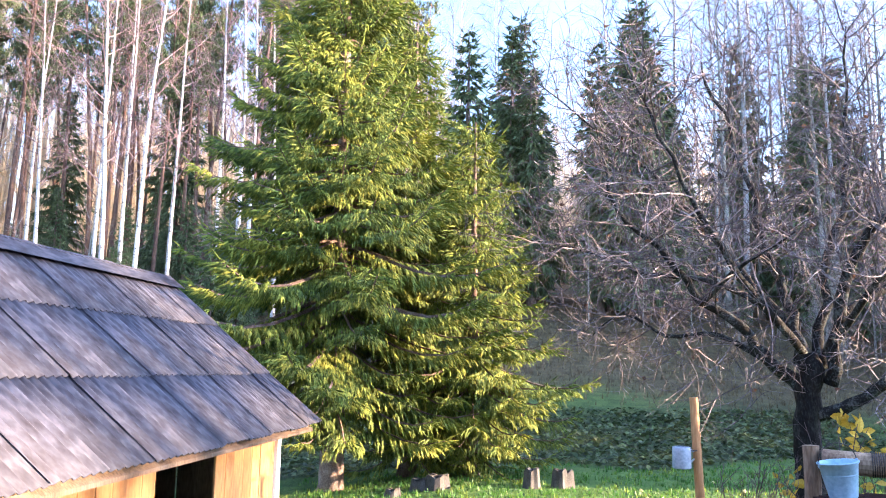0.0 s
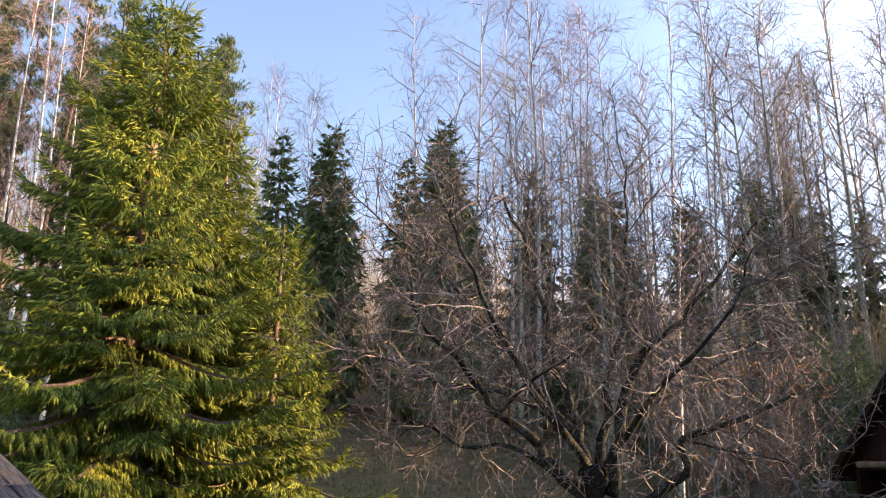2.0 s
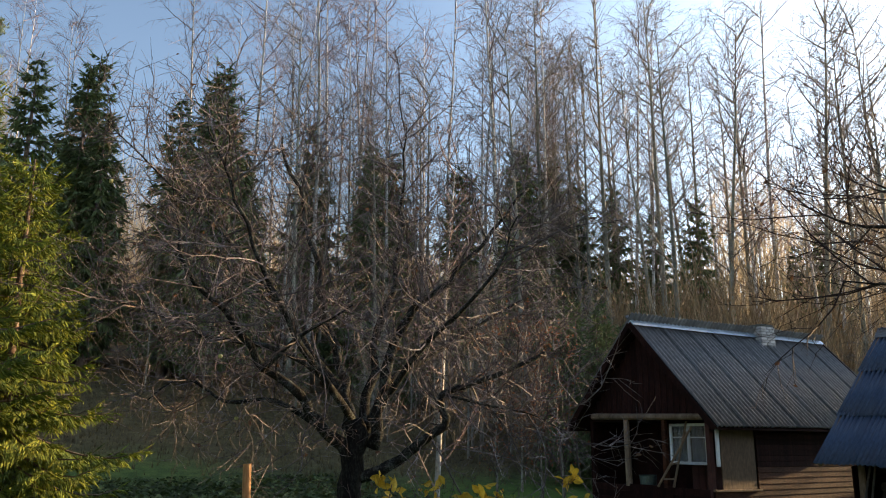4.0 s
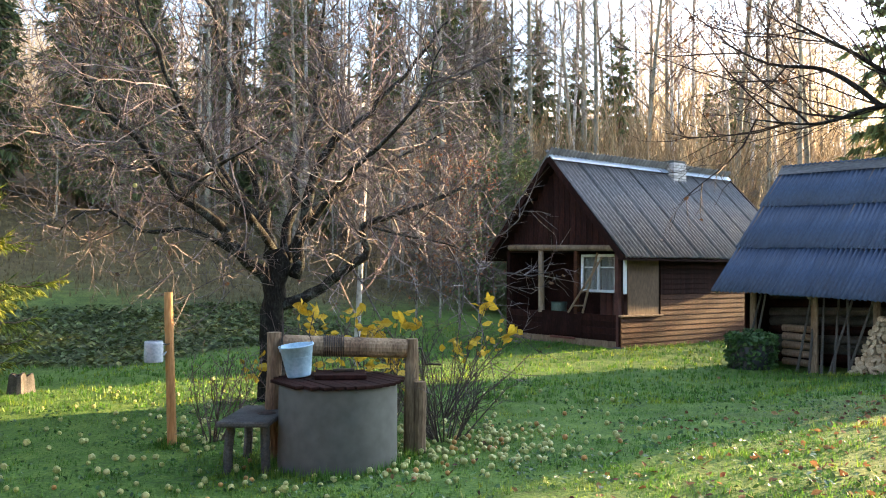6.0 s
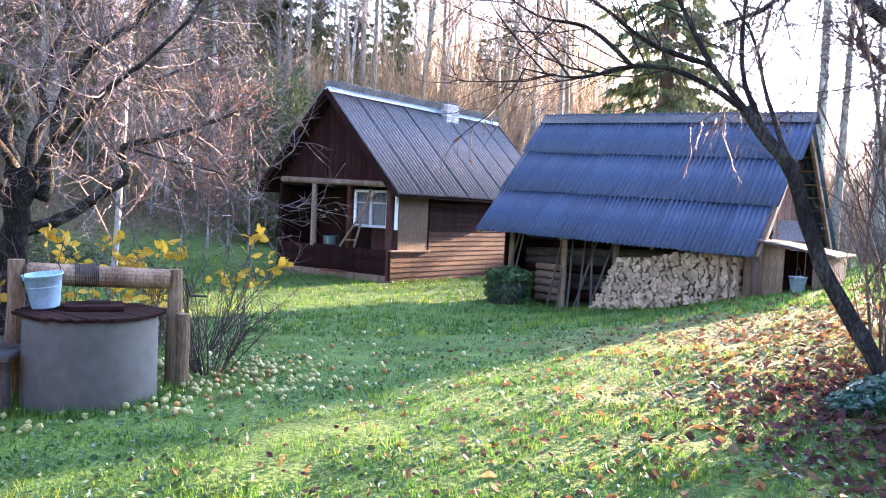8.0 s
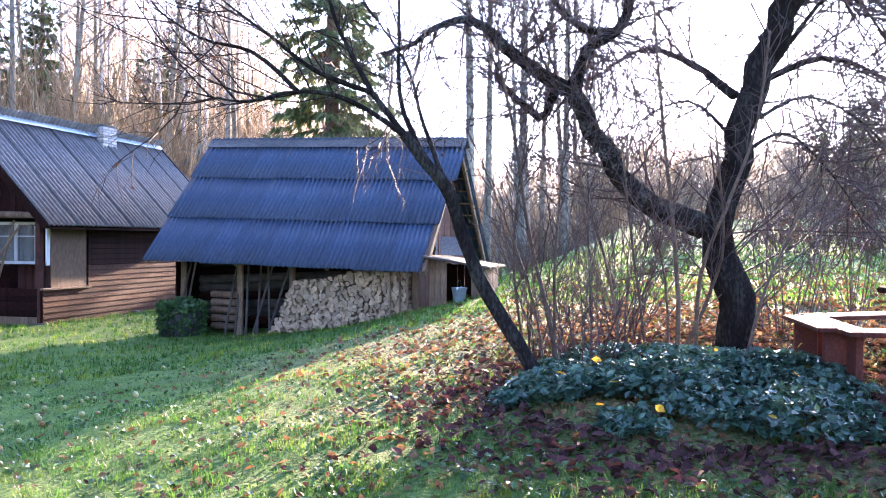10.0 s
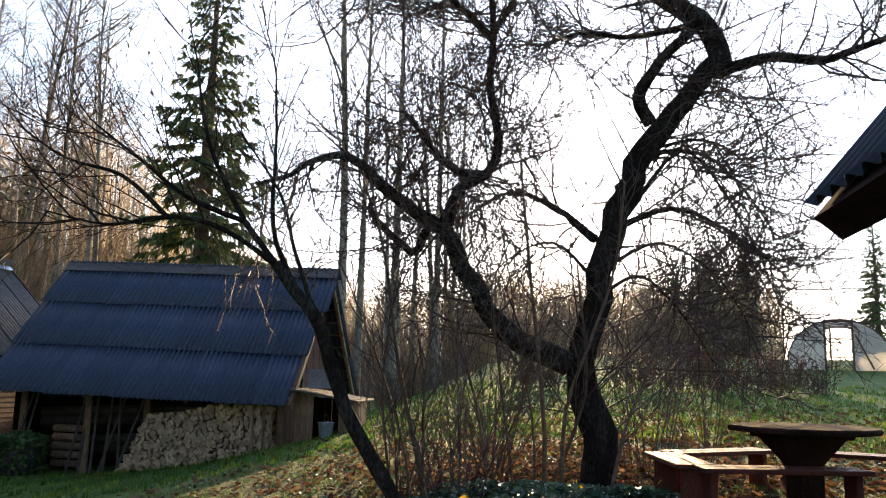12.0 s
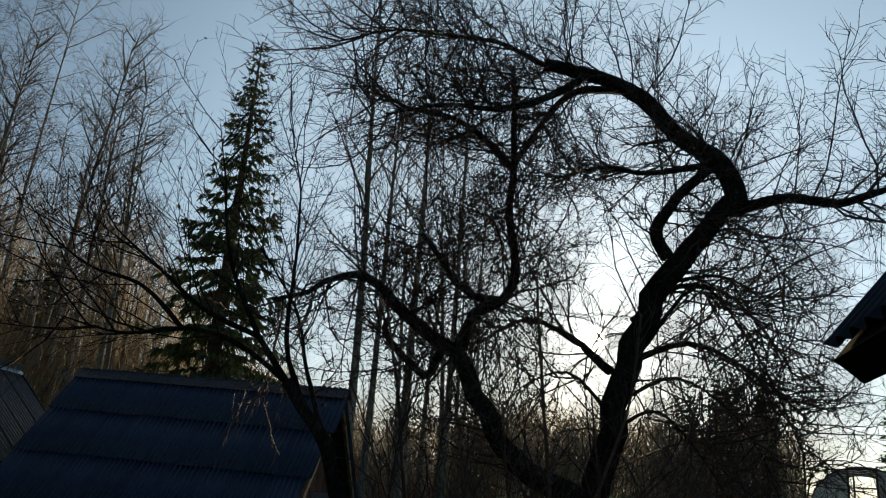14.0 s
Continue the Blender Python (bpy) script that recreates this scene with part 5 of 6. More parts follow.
OLD_TREE_UPPER = [
    (0.13, 0.07, [(8.28, -1.92, 5.13), (8.29, -1.88, 5.43), (8.24, -1.66, 5.72), (8.21, -1.23, 6.02), (8.17, -0.75, 6.48), (8.09, -0.32, 6.66), (8.00, 0.19, 6.72)]),
    (0.032, 0.006, [(8.00, 0.19, 6.72), (7.87, 0.69, 6.93), (7.71, 1.18, 6.91), (7.49, 1.77, 6.86), (7.33, 2.34, 6.63)]),
    (0.07, 0.02, [(8.28, -1.92, 5.15), (7.98, -2.29, 5.17), (7.65, -2.66, 4.99), (7.31, -2.99, 5.00), (6.93, -3.37, 5.03)]),
    (0.08, 0.05, [(8.42, -1.17, 4.63), (8.33, -1.05, 4.92), (8.30, -1.29, 5.29), (8.24, -1.61, 5.60)]),
    (0.04, 0.01, [(8.24, -1.65, 5.66), (8.14, -0.98, 5.49), (7.99, -0.44, 5.48), (7.90, 0.04, 5.31)]),
    (0.05, 0.01, [(8.09, -0.32, 6.66), (7.80, 0.17, 6.19), (7.67, 0.64, 5.99), (7.51, 1.16, 5.97), (7.29, 1.76, 5.73)]),
    (0.05, 0.01, [(8.17, -0.75, 6.48), (8.70, -0.14, 6.75), (8.89, 0.38, 6.17), (8.98, 0.57, 5.62), (8.99, 0.49, 4.64)]),
    (0.04, 0.01, [(8.46, -0.82, 3.95), (8.90, -1.35, 4.46), (9.18, -2.01, 4.42), (9.34, -2.62, 3.70)]),
    (0.04, 0.01, [(8.47, -0.70, 3.47), (9.08, -1.49, 3.86), (9.35, -2.19, 3.62), (9.40, -2.77, 3.15)]),
    (0.05, 0.01, [(8.48, -0.58, 3.41), (9.00, -0.19, 3.86), (9.29, 0.34, 4.11), (9.46, 0.87, 3.85)]),
]
OLD_TREE_SIDE = [
    (0.024, 0.005, [(8.45, -0.89, 3.61), (8.77, -1.53, 4.43), (9.07, -2.05, 4.05), (9.27, -2.48, 3.26), (9.40, -2.79, 2.52)]),
    (0.022, 0.004, [(8.47, -0.73, 3.13), (8.90, -1.32, 3.44), (9.19, -1.96, 3.12), (9.39, -2.44, 2.40)]),
    (0.022, 0.004, [(8.43, -1.11, 4.34), (8.72, -1.77, 4.54), (8.91, -2.28, 4.27), (9.05, -2.55, 3.47)]),
    (0.022, 0.004, [(8.47, -0.67, 2.84), (8.73, -1.10, 3.05), (8.96, -1.59, 2.60), (9.09, -1.96, 2.02)]),
    (0.022, 0.004, [(8.44, -0.99, 4.09), (8.76, -1.55, 4.95), (8.94, -2.15, 5.14), (9.04, -2.58, 4.63)]),
    (0.022, 0.004, [(8.48, -0.55, 3.02), (9.00, -0.16, 3.46), (9.39, 0.36, 3.32), (9.56, 0.89, 2.74)]),
]
OLD_TREE_TRUNK = [
    (0.19, 0.10, [(8.48, -0.54, 1.09), (8.48, -0.53, 1.66), (8.49, -0.45, 2.11), (8.48, -0.65, 3.04), (8.45, -0.92, 3.87), (8.41, -1.23, 4.48), (8.35, -1.59, 4.96), (8.29, -1.89, 5.24)]),
]
LEANING_LIMBS = [
    (0.075, 0.05, [(6.82, 1.03, 0.69), (6.78, 1.28, 1.14), (6.71, 1.59, 1.66), (6.56, 1.79, 2.32), (6.40, 1.99, 2.66), (6.35, 2.14, 2.84)]),
    (0.03, 0.003, [(6.35, 2.14, 2.84), (6.17, 2.35, 3.16), (6.08, 2.56, 3.56), (5.94, 2.64, 3.88), (5.90, 2.72, 4.41), (5.85, 2.83, 4.89)]),
    (0.026, 0.005, [(6.36, 2.10, 2.80), (6.01, 2.47, 3.07), (5.66, 2.77, 3.10), (5.30, 3.02, 2.97), (4.92, 3.25, 2.99)]),
    (0.028, 0.003, [(6.40, 1.99, 2.66), (6.53, 2.24, 3.18), (6.62, 2.28, 3.84), (6.70, 2.35, 4.61), (6.65, 2.48, 5.20)]),
    (0.025, 0.006, [(6.17, 2.35, 3.16), (5.72, 2.63, 3.25), (5.38, 2.87, 3.47), (5.15, 3.08, 3.65)]),
    (0.025, 0.006, [(6.56, 1.79, 2.32), (6.78, 2.11, 2.98), (6.92, 2.32, 3.56), (6.87, 2.75, 4.18)]),
    (0.02, 0.005, [(5.66, 2.77, 3.10), (5.59, 3.11, 3.40), (5.48, 3.50, 3.51), (5.37, 3.84, 3.74)]),
]
THICKET_STEMS = [
    (0.035, 0.01, [(7.14, 0.93, 0.69), (7.22, 1.08, 1.35), (7.29, 1.26, 2.06), (7.27, 1.40, 2.99), (7.33, 1.59, 3.80)]),
    (0.02, 0.006, [(7.32, 1.09, 0.70), (7.40, 1.24, 1.43), (7.44, 1.53, 2.22), (7.47, 1.88, 3.02)]),
    (0.02, 0.006, [(7.23, 1.00, 0.69), (7.23, 1.01, 1.65), (7.24, 0.97, 2.37), (7.34, 0.92, 3.26)]),
    (0.02, 0.006, [(7.80, 0.21, 0.95), (7.79, 0.32, 1.65), (7.79, 0.41, 2.35), (7.79, 0.47, 3.06)]),
    (0.025, 0.006, [(7.69, 0.44, 0.95), (7.68, 0.56, 1.64), (7.66, 0.78, 2.39), (7.64, 0.98, 3.26)]),
    (0.035, 0.012, [(8.10, -0.06, 0.92), (8.10, -0.05, 1.64), (8.10, 0.04, 2.54), (8.10, 0.13, 3.50), (8.10, 0.19, 4.36)]),
    (0.03, 0.01, [(8.00, -0.22, 0.94), (7.80, -0.26, 1.66), (7.68, -0.52, 2.40), (7.67, -0.72, 3.04), (7.66, -0.82, 3.83)]),
    (0.02, 0.006, [(8.10, 0.02, 0.92), (8.20, 0.11, 1.86), (8.18, 0.52, 2.66), (8.16, 0.76, 3.70)]),
    (0.025, 0.008, [(7.38, -0.58, 0.88), (7.36, -0.74, 1.48), (7.33, -0.98, 2.09), (7.30, -1.22, 2.83)]),
    (0.02, 0.006, [(7.49, 1.30, 0.90), (7.47, 1.42, 1.64), (7.47, 1.40, 2.38), (7.49, 1.28, 3.13)]),
    (0.03, 0.01, [(8.20, -0.06, 0.91), (8.29, -0.34, 1.41), (8.29, -0.48, 1.98), (8.29, -0.39, 3.13)]),
]


# ---- the wood round the yard ----
def build_wood():
    rng = random.Random(11)
    birches = [bare_tree("birch_tree", "tall leafless birch with a white trunk", 20 + i, 20 + i, 0.125, BIRCH_CFG, BIRCH, TWIG_PINK, "birches of the wood") for i in range(3)]
    aspens = [bare_tree("aspen_tree", "tall leafless grey tree with fine twigs", 40 + i, 19 + i, 0.17, ASPEN_CFG, ASPEN, TWIG_GREY, "grey trees of the wood") for i in range(3)]
    spruces = [spruce("spruce_tree", "dark spruce in the wood behind the meadow", 60 + i, 16, 3.5, "spruces of the wood", whorls=26, per=6, twig_gap=0.45, size=2.2, taper=0.95, lite=True,
                      mat=NEEDLE_HAZE, hairs=3) for i in range(2)]
    pines = [pine(80 + i, 23) for i in range(2)]
    young = [bare_tree("sapling", "thin leafless sapling in the undergrowth", 90 + i, 7, 0.05, SAPLING_CFG, ASPEN, TWIG_GREY, "saplings of the wood") for i in range(3)]
    bushes = [willow(95 + i, 5.5) for i in range(2)]
    # left of the meadow: pines and white birches over dark undergrowth
    copies(pines, polar(rng, 105, -40, -3, 40, 70), rng)
    copies(birches, polar(rng, 12, -31, -12, 30, 40) + polar(rng, 8, -8, 6, 48, 60), rng)
    tall = [copy_thing(k, Matrix()) for k in birches]
    copies(tall, polar(rng, 34, 9, 40, 45, 60) + polar(rng, 14, 40, 62, 48, 66), rng, 1.1, 1.5)
    copies(aspens, polar(rng, 10, 12, 34, 43, 55) + polar(rng, 14, 58, 66, 52, 80)
           + [(24, 6.0), (27, 4.9), (30, 5.6), (33, 4.2), (38, 5.0), (44, 4.0), (29, 6.6), (35, 6.2), (41, 6.4), (47, 5.2), (52, 6.0)], rng, 0.75, 1.1)
    high = [copy_thing(k, Matrix()) for k in aspens]
    copies(high, [(24.0, 33.5)] + polar(rng, 26, 36, 60, 42, 64), rng, 1.05, 1.45)
    copies(spruces, polar(rng, 12, -34, -4, 44, 60) + polar(rng, 13, 0, 15, 42, 48) + polar(rng, 14, 14, 36, 46, 58)
           + polar(rng, 4, 44, 58, 52, 66) + polar(rng, 9, 33, 46, 45, 58), rng, 0.7, 1.1, 16)
    lone = spruce("spruce_tree", "tall dark spruce standing behind the barn", 66, 14.6, 2.9, "lone spruces", whorls=36, per=6, twig_gap=0.3, size=1.15, taper=0.95, mat=NEEDLE_HAZE, lite=True)
    place(lone, 38.5, 16.9, 0, 1.82)
    place(copy_thing(lone, Matrix()), 43, -17.0, 40, 0.58)
    for x, y, s in ((50, -9.7, 0.46), (51, -10.9, 0.5), (49, -12.0, 0.44), (52, -12.8, 0.38), (51, -8.3, 0.4)):
        place(copy_thing(spruces[0], Matrix()), x, y, rng.uniform(0, 360), s)
    # undergrowth along the wood's edge
    low = [copy_thing(k, Matrix()) for k in spruces]
    copies(low, polar(rng, 85, -38, 52, 42, 58) + polar(rng, 36, -38, -8, 36, 46), rng, 0.18, 0.42, 16)
    copies(young, polar(rng, 40, -36, 38, 39, 47) + polar(rng, 26, 24, 42, 33, 42) + polar(rng, 34, 56, 84, 28, 60) + polar(rng, 30, 20, 60, 44, 66)
           + polar(rng, 40, 84, 106, 30, 60), rng, 0.5, 1.2, 7)
    copies([copy_thing(k, Matrix()) for k in young], polar(rng, 85, 62, 106, 55, 92), rng, 1.1, 1.8, 7)
    copies([copy_thing(k, Matrix()) for k in young], polar(rng, 60, 72, 106, 38, 60), rng, 0.5, 0.75, 7)
    big = [copy_thing(k, Matrix()) for k in bushes]
    copies(big, polar(rng, 40, 40, 66, 38, 54), rng, 1.3, 2.0, 5.5)
    copies([copy_thing(k, Matrix()) for k in bushes], polar(rng, 26, 70, 100, 34, 60), rng, 0.55, 0.9, 5.5)
    copies(bushes, polar(rng, 20, 42, 66, 33, 44) + polar(rng, 12, 30, 42, 36, 44) + polar(rng, 22, 64, 86, 30, 52), rng, 0.7, 1.25, 5.5)


def wood_edge():
    """What stands alone before the wood: a young birch, rusty-leaved saplings, and a knot of young spruces beside the cabin."""
    rng = random.Random(13)
    b = bare_tree("birch_tree", "slender young white birch behind the apple tree", 24, 8.5, 0.075, SAPLING_CFG, BIRCH, TWIG_PINK, "young birches")
    place(b, 8.05, 14.35, 30, 1.0)
    for i, (az, d, h) in enumerate(((33.5, 25.5, 5.2), (35.2, 27.0, 5.6), (36.6, 24.6, 4.6), (38.0, 26.5, 5.0))):
        t = bare_tree("rowan_sapling", "thin sapling with its last rusty leaves by the meadow", 110 + i, h, 0.045, SAPLING_CFG, ASPEN, TWIG, "rusty saplings")
        leaves = Geo()
        tips = [q.co.copy() for c in t.children for q in c.data.vertices if q.co.z > 0.8]
        for v in rng.sample(tips, min(420, len(tips))):
            leaf_shape(rng, leaves, v, rng.uniform(0.035, 0.065))
        part("leaves", leaves, LEAF_RUST, t, "rusty red-brown leaves")
        place(t, d * math.sin(radians(az)), d * math.cos(radians(az)), rng.uniform(0, 360), 1.0)
    source = [o for o in scene.objects if o.name == "spruce_tree"][0]
    for _ in range(9):
        az, d = radians(rng.uniform(38.0, 43.5)), rng.uniform(29, 35)
        place(copy_thing(source, Matrix()), d * math.sin(az), d * math.cos(az), rng.uniform(0, 360), rng.uniform(0.30, 0.46))


LEAF_RUST = island(material("rusty leaf", [(0.16, 0.055, 0.03), (0.28, 0.11, 0.05), (0.38, 0.19, 0.09)], 10, 60, 0.7, bump=0, translucent=0.35), 0.6, 1.4)


def far_wood():
    """The depth of the wood behind its edge: a close mass of stems and fine twigs, lost in one another. The haze over
    it is put into its pale colour.
    """
    rng = random.Random(12)
    v, f = [], []
    for _ in range(42000):
        az, r = radians(rng.uniform(-40, 106)), rng.uniform(64, 100)
        x, y = r * math.sin(az), r * math.cos(az)
        top = max(max(6.0, 0.2 * (x - 2) - gz(x, y) - 5.0) if az < 1.75 else 6.0, min(24.0 if az > 0.85 or az < 0.0 else 14.0, 24.0 - 58 * (az - 1.06))) * (0.85 + 0.25 * noise.noise((az * 14, 0, 4)))
        z0 = gz(x, y)
        if rng.random() < 0.16:
            h, z, lean, w = top * rng.uniform(0.6, 1.1), z0 - 0.5, 0.04, rng.uniform(0.05, 0.14)
        else:
            h, z, lean, w = rng.uniform(1.5, 5), z0 + (top * 0.95) * rng.random(), 0.7, rng.uniform(0.02, 0.05)
        dx, dy = rng.gauss(0, lean) * h, rng.gauss(0, lean) * h
        o = len(v)
        c, s = math.cos(az) * w, -math.sin(az) * w
        v += [(x - c, y - s, z), (x + c, y + s, z), (x + dx, y + dy, z + h)]
        f.append((o, o + 1, o + 2))
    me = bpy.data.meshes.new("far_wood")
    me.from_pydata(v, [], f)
    me.materials.append(TWIG_HAZE)
    tagged(new("far_wood", me), "leafless depth of the wood behind the meadow, its tan paled for haze", "woodland", kind="stuff")


# Much paler than the near twigs: this colour carries the distant haze.
TWIG_HAZE = island(material("haze-paled far twig", [(0.36, 0.28, 0.18), (0.50, 0.41, 0.28), (0.60, 0.51, 0.37)], 0.2, 2, 0.8, bump=0, translucent=0.55), 0.6, 1.4)
TWIG_PINK = material("birch twig", [(0.10, 0.062, 0.060), (0.18, 0.118, 0.112), (0.26, 0.185, 0.175)], 2, 12, 0.7, bump=0)
build_wood()
wood_edge()
far_wood()


# ---- the trees in the yard ----
def limbs_of(geo, limbs, sides=7, kink=0.55):
    for r0, r1, pts in limbs:
        pts = [Vector(p) for p in pts]
        fine = []
        for i in range(len(pts) - 1):
            a, b, c, d = pts[max(i - 1, 0)], pts[i], pts[i + 1], pts[min(i + 2, len(pts) - 1)]
            for k in range(4):
                t = k / 4
                fine.append(0.5 * ((2 * b) + (c - a) * t + (2 * a - 5 * b + 4 * c - d) * t * t + (3 * b - a - 3 * c + d) * t ** 3))
        fine.append(pts[-1])
        n = len(fine) - 1
        geo.tube([p + Vector((noise.noise(p * 3), noise.noise(p * 3 + Vector((9, 0, 0))), 0)) * r0 * kink for p in fine],
                 [(r0 + (r1 - r0) * (k / n)) * (1 + 0.12 * noise.noise(fine[k] * 5)) for k in range(n + 1)], sides)


def apple_tree():
    rng = random.Random(5)
    t = thing("apple_tree", "old leafless apple tree with lichen on spreading limbs behind the well", "apple tree", at=(4.87, 11.24, 0.0))
    o = Vector((4.87, 11.24, 0.0))
    trunk, limbs, twigs, fine = Geo(), Geo(), Geo(), Geo()
    limbs_of(trunk, [(0.21, 0.15, [(0, 0, -0.2), (0.02, 0, 0.5), (0.0, -0.05, 1.1), (0.03, -0.1, 1.9), (0.05, -0.08, 2.2)])], 11)
    local = [(a * 0.7, b * 0.55, [Vector(p) - o for p in q]) for a, b, q in APPLE_LIMBS]
    for limb in local:
        one = Geo()
        limbs_of(one, [limb], 7, 1.5)
        part("limb", one, BARK_LICHEN, t, smooth=True)
    cfg = dict(kids=[7.0, 7, 4], len=[(0.7, 2.2), (0.35, 1.1), (0.15, 0.5)], angle=[(35, 90), (30, 80), (25, 75)], shrink=[0.25, 0.3, 0.3],
               segs=[6, 4, 2], wander=[0.15, 0.16, 0.18], rise=[0.03, 0.05, 0.05], thick=[0.013, 0.0064, 0.0042], sides=[4, 3, 3], end=0.35)
    cfg["from"] = [0.22, 0.12, 0.1]
    for a, b, q in local:
        sprout(rng, [limbs, twigs, fine], [Vector(p) for p in q], b + 0.02, 0, cfg)
    part("trunk", trunk, BARK_DARK, t, smooth=True)
    part("branchwork", limbs, TWIG_LICHEN, t)
    part("branchwork", twigs, TWIG_APPLE, t)
    part("twig_mass", fine, TWIG_APPLE, t)
    leaves = Geo()
    for v in rng.sample(fine.v, 260):
        p = Vector(v)
        leaf_shape(rng, leaves, p, rng.uniform(0.025, 0.05))
    part("withered_leaves", leaves, LEAF_DARK, t, "last withered brown leaves")
    return t


def old_tree():
    rng = random.Random(8)
    o = Vector((8.4, -0.6, gz(8.4, -0.6)))
    t = thing("old_apple_tree", "big old crooked leafless apple tree against the low sun", "apple tree", at=tuple(o))
    trunk, limbs, twigs, fine = Geo(), Geo(), Geo(), Geo()
    stem = [(a, b, [Vector(p) - o for p in q]) for a, b, q in OLD_TREE_TRUNK]
    stem[0][2][0] = Vector((0.05, 0.0, 0.25))
    stem[0][2].insert(0, Vector((0.1, 0.0, -0.25)))
    limbs_of(trunk, stem, 12)
    local = [(a, b, [Vector(p) - o for p in q]) for a, b, q in OLD_TREE_LIMBS + OLD_TREE_UPPER + OLD_TREE_SIDE]
    for limb in local:
        one = Geo()
        limbs_of(one, [limb], 8)
        part("limb", one, BARK_LICHEN, t, smooth=True)
    cfg = dict(kids=[12.0, 9, 6], len=[(0.6, 1.8), (0.3, 0.9), (0.12, 0.4)], angle=[(30, 85), (25, 70), (25, 75)], shrink=[0.2, 0.3, 0.3],
               segs=[5, 4, 2], wander=[0.17, 0.2, 0.22], rise=[0.07, 0.03, 0.0], thick=[0.012, 0.0055, 0.0037], sides=[4, 3, 3], end=0.35)
    cfg["from"] = [0.15, 0.12, 0.1]
    side_from = len(OLD_TREE_LIMBS) + 7
    for i, (a, b, q) in enumerate(local):
        sprout(rng, [limbs, twigs, fine], q, b + 0.02, 0, cfg if i < side_from else dict(cfg, kids=[12.0, 7, 4], rise=[0.03, 0.0, 0.0]))
    for a, b, q in stem:
        sprout(rng, [limbs, twigs, fine], q, 0.03, 0, dict(cfg, kids=[40, 6, 5], len=[(0.8, 2.3), (0.3, 0.9), (0.12, 0.4)], rise=[-0.05, -0.04, 0]))
    part("trunk", trunk, BARK_DARK, t, smooth=True)
    part("branchwork", limbs, TWIG_DARK, t)
    part("branchwork", twigs, TWIG, t)
    part("twig_mass", fine, TWIG, t)


def leaning_tree():
    rng = random.Random(19)
    o = Vector(LEANING_LIMBS[0][2][0])
    t = thing("leaning_plum_tree", "thin dark leaning leafless tree at the edge of the thicket", "tree", at=tuple(o))
    limbs, twigs, fine = Geo(), Geo(), Geo()
    local = [(a, b, [Vector(p) - o for p in q]) for a, b, q in LEANING_LIMBS]
    local[0][2].insert(0, local[0][2][0] + Vector((0.05, 0, -0.25)))
    for limb in local:
        one = Geo()
        limbs_of(one, [limb], 8)
        part("limb", one, BARK_DARK, t, smooth=True)
    cfg = dict(kids=[8.0, 5, 4], len=[(0.5, 1.5), (0.25, 0.7), (0.1, 0.3)], angle=[(25, 65), (25, 65), (25, 70)], shrink=[0.3, 0.3, 0.3],
               segs=[4, 3, 2], wander=[0.12, 0.16, 0.2], rise=[0.12, 0.08, 0.0], thick=[0.0065, 0.0034, 0.0022], sides=[4, 3, 3], end=0.4)
    cfg["from"] = [0.3, 0.15, 0.1]
    for a, b, q in local[1:]:
        sprout(rng, [limbs, twigs, fine], q, b + 0.01, 0, cfg)
    part("branchwork", limbs, TWIG_DARK, t)
    part("branchwork", twigs, TWIG_DARK, t)
    part("twig_mass", fine, TWIG_DARK, t)
    leaves = Geo()
    for v in rng.sample(fine.v, 220):
        leaf_shape(rng, leaves, Vector(v), rng.uniform(0.010, 0.024))
    part("withered_leaves", leaves, LEAF_DARK, t, "last withered dark leaves")


def thicket():
    """Upright suckers and shoots between the two trees, each a bush of its own."""
    rng = random.Random(10)
    cfg = dict(kids=[6.0, 4], len=[(0.35, 1.1), (0.12, 0.4)], angle=[(20, 55), (25, 60)], shrink=[0.4, 0.3],
               segs=[4, 2], wander=[0.12, 0.16], rise=[0.12, 0.05], thick=[0.007, 0.0038], sides=[3, 3], end=0.4)
    cfg["from"] = [0.25, 0.15]
    for i, (a, b, q) in enumerate(THICKET_STEMS):
        o = Vector(q[0])
        o.z = gz(o.x, o.y)
        t = thing("sucker_shoot", "upright leafless shoot in the thicket", "shrub", "shoots of the thicket", at=tuple(o))
        stem, twigs = Geo(), Geo()
        q = [Vector(p) - o for p in q]
        q[0].z = -0.1
        limbs_of(stem, [(a * 0.75, b, q)], 6)
        sprout(rng, [stem, twigs, twigs], q, b + 0.008, 0, cfg)
        part("stem", stem, SHOOT, t, smooth=True)
        part("twig_mass", twigs, TWIG, t)
    for x, y, n, h in ((7.3, 0.75, 22, 1.7), (7.9, 1.3, 16, 1.5), (8.9, 0.5, 20, 2.2), (9.6, -1.2, 17, 2.9), (10.3, -2.0, 15, 2.6), (10.4, 0.6, 14, 2.4)):
        t = thing("shoot_clump", "clump of thin leafless shoots under the old tree", "shrub", "shoot clumps", at=(x, y, gz(x, y)))
        stems = Geo()
        for _ in range(n):
            a = rng.random() * 6.283
            s = rng.uniform(0.1, 0.6)
            p = (math.cos(a) * 0.3 * rng.random(), math.sin(a) * 0.3 * rng.random(), -0.05)
            L = h * rng.uniform(0.5, 1.1)
            w = bend(rng, p, (math.cos(a) * s, math.sin(a) * s, 1), L, 5, 0.06, 0.0)
            stems.tube(w, [0.008 * (1 - 0.7 * k / 5) for k in range(6)], 3, cap=False)
            sprout(rng, [stems], w, 0.006, 0, dict(cfg, kids=[6, 3], len=[(0.2, 0.7), (0.1, 0.25)], thick=[0.005, 0.0035]))
        part("shoot_mass", stems, TWIG, t)


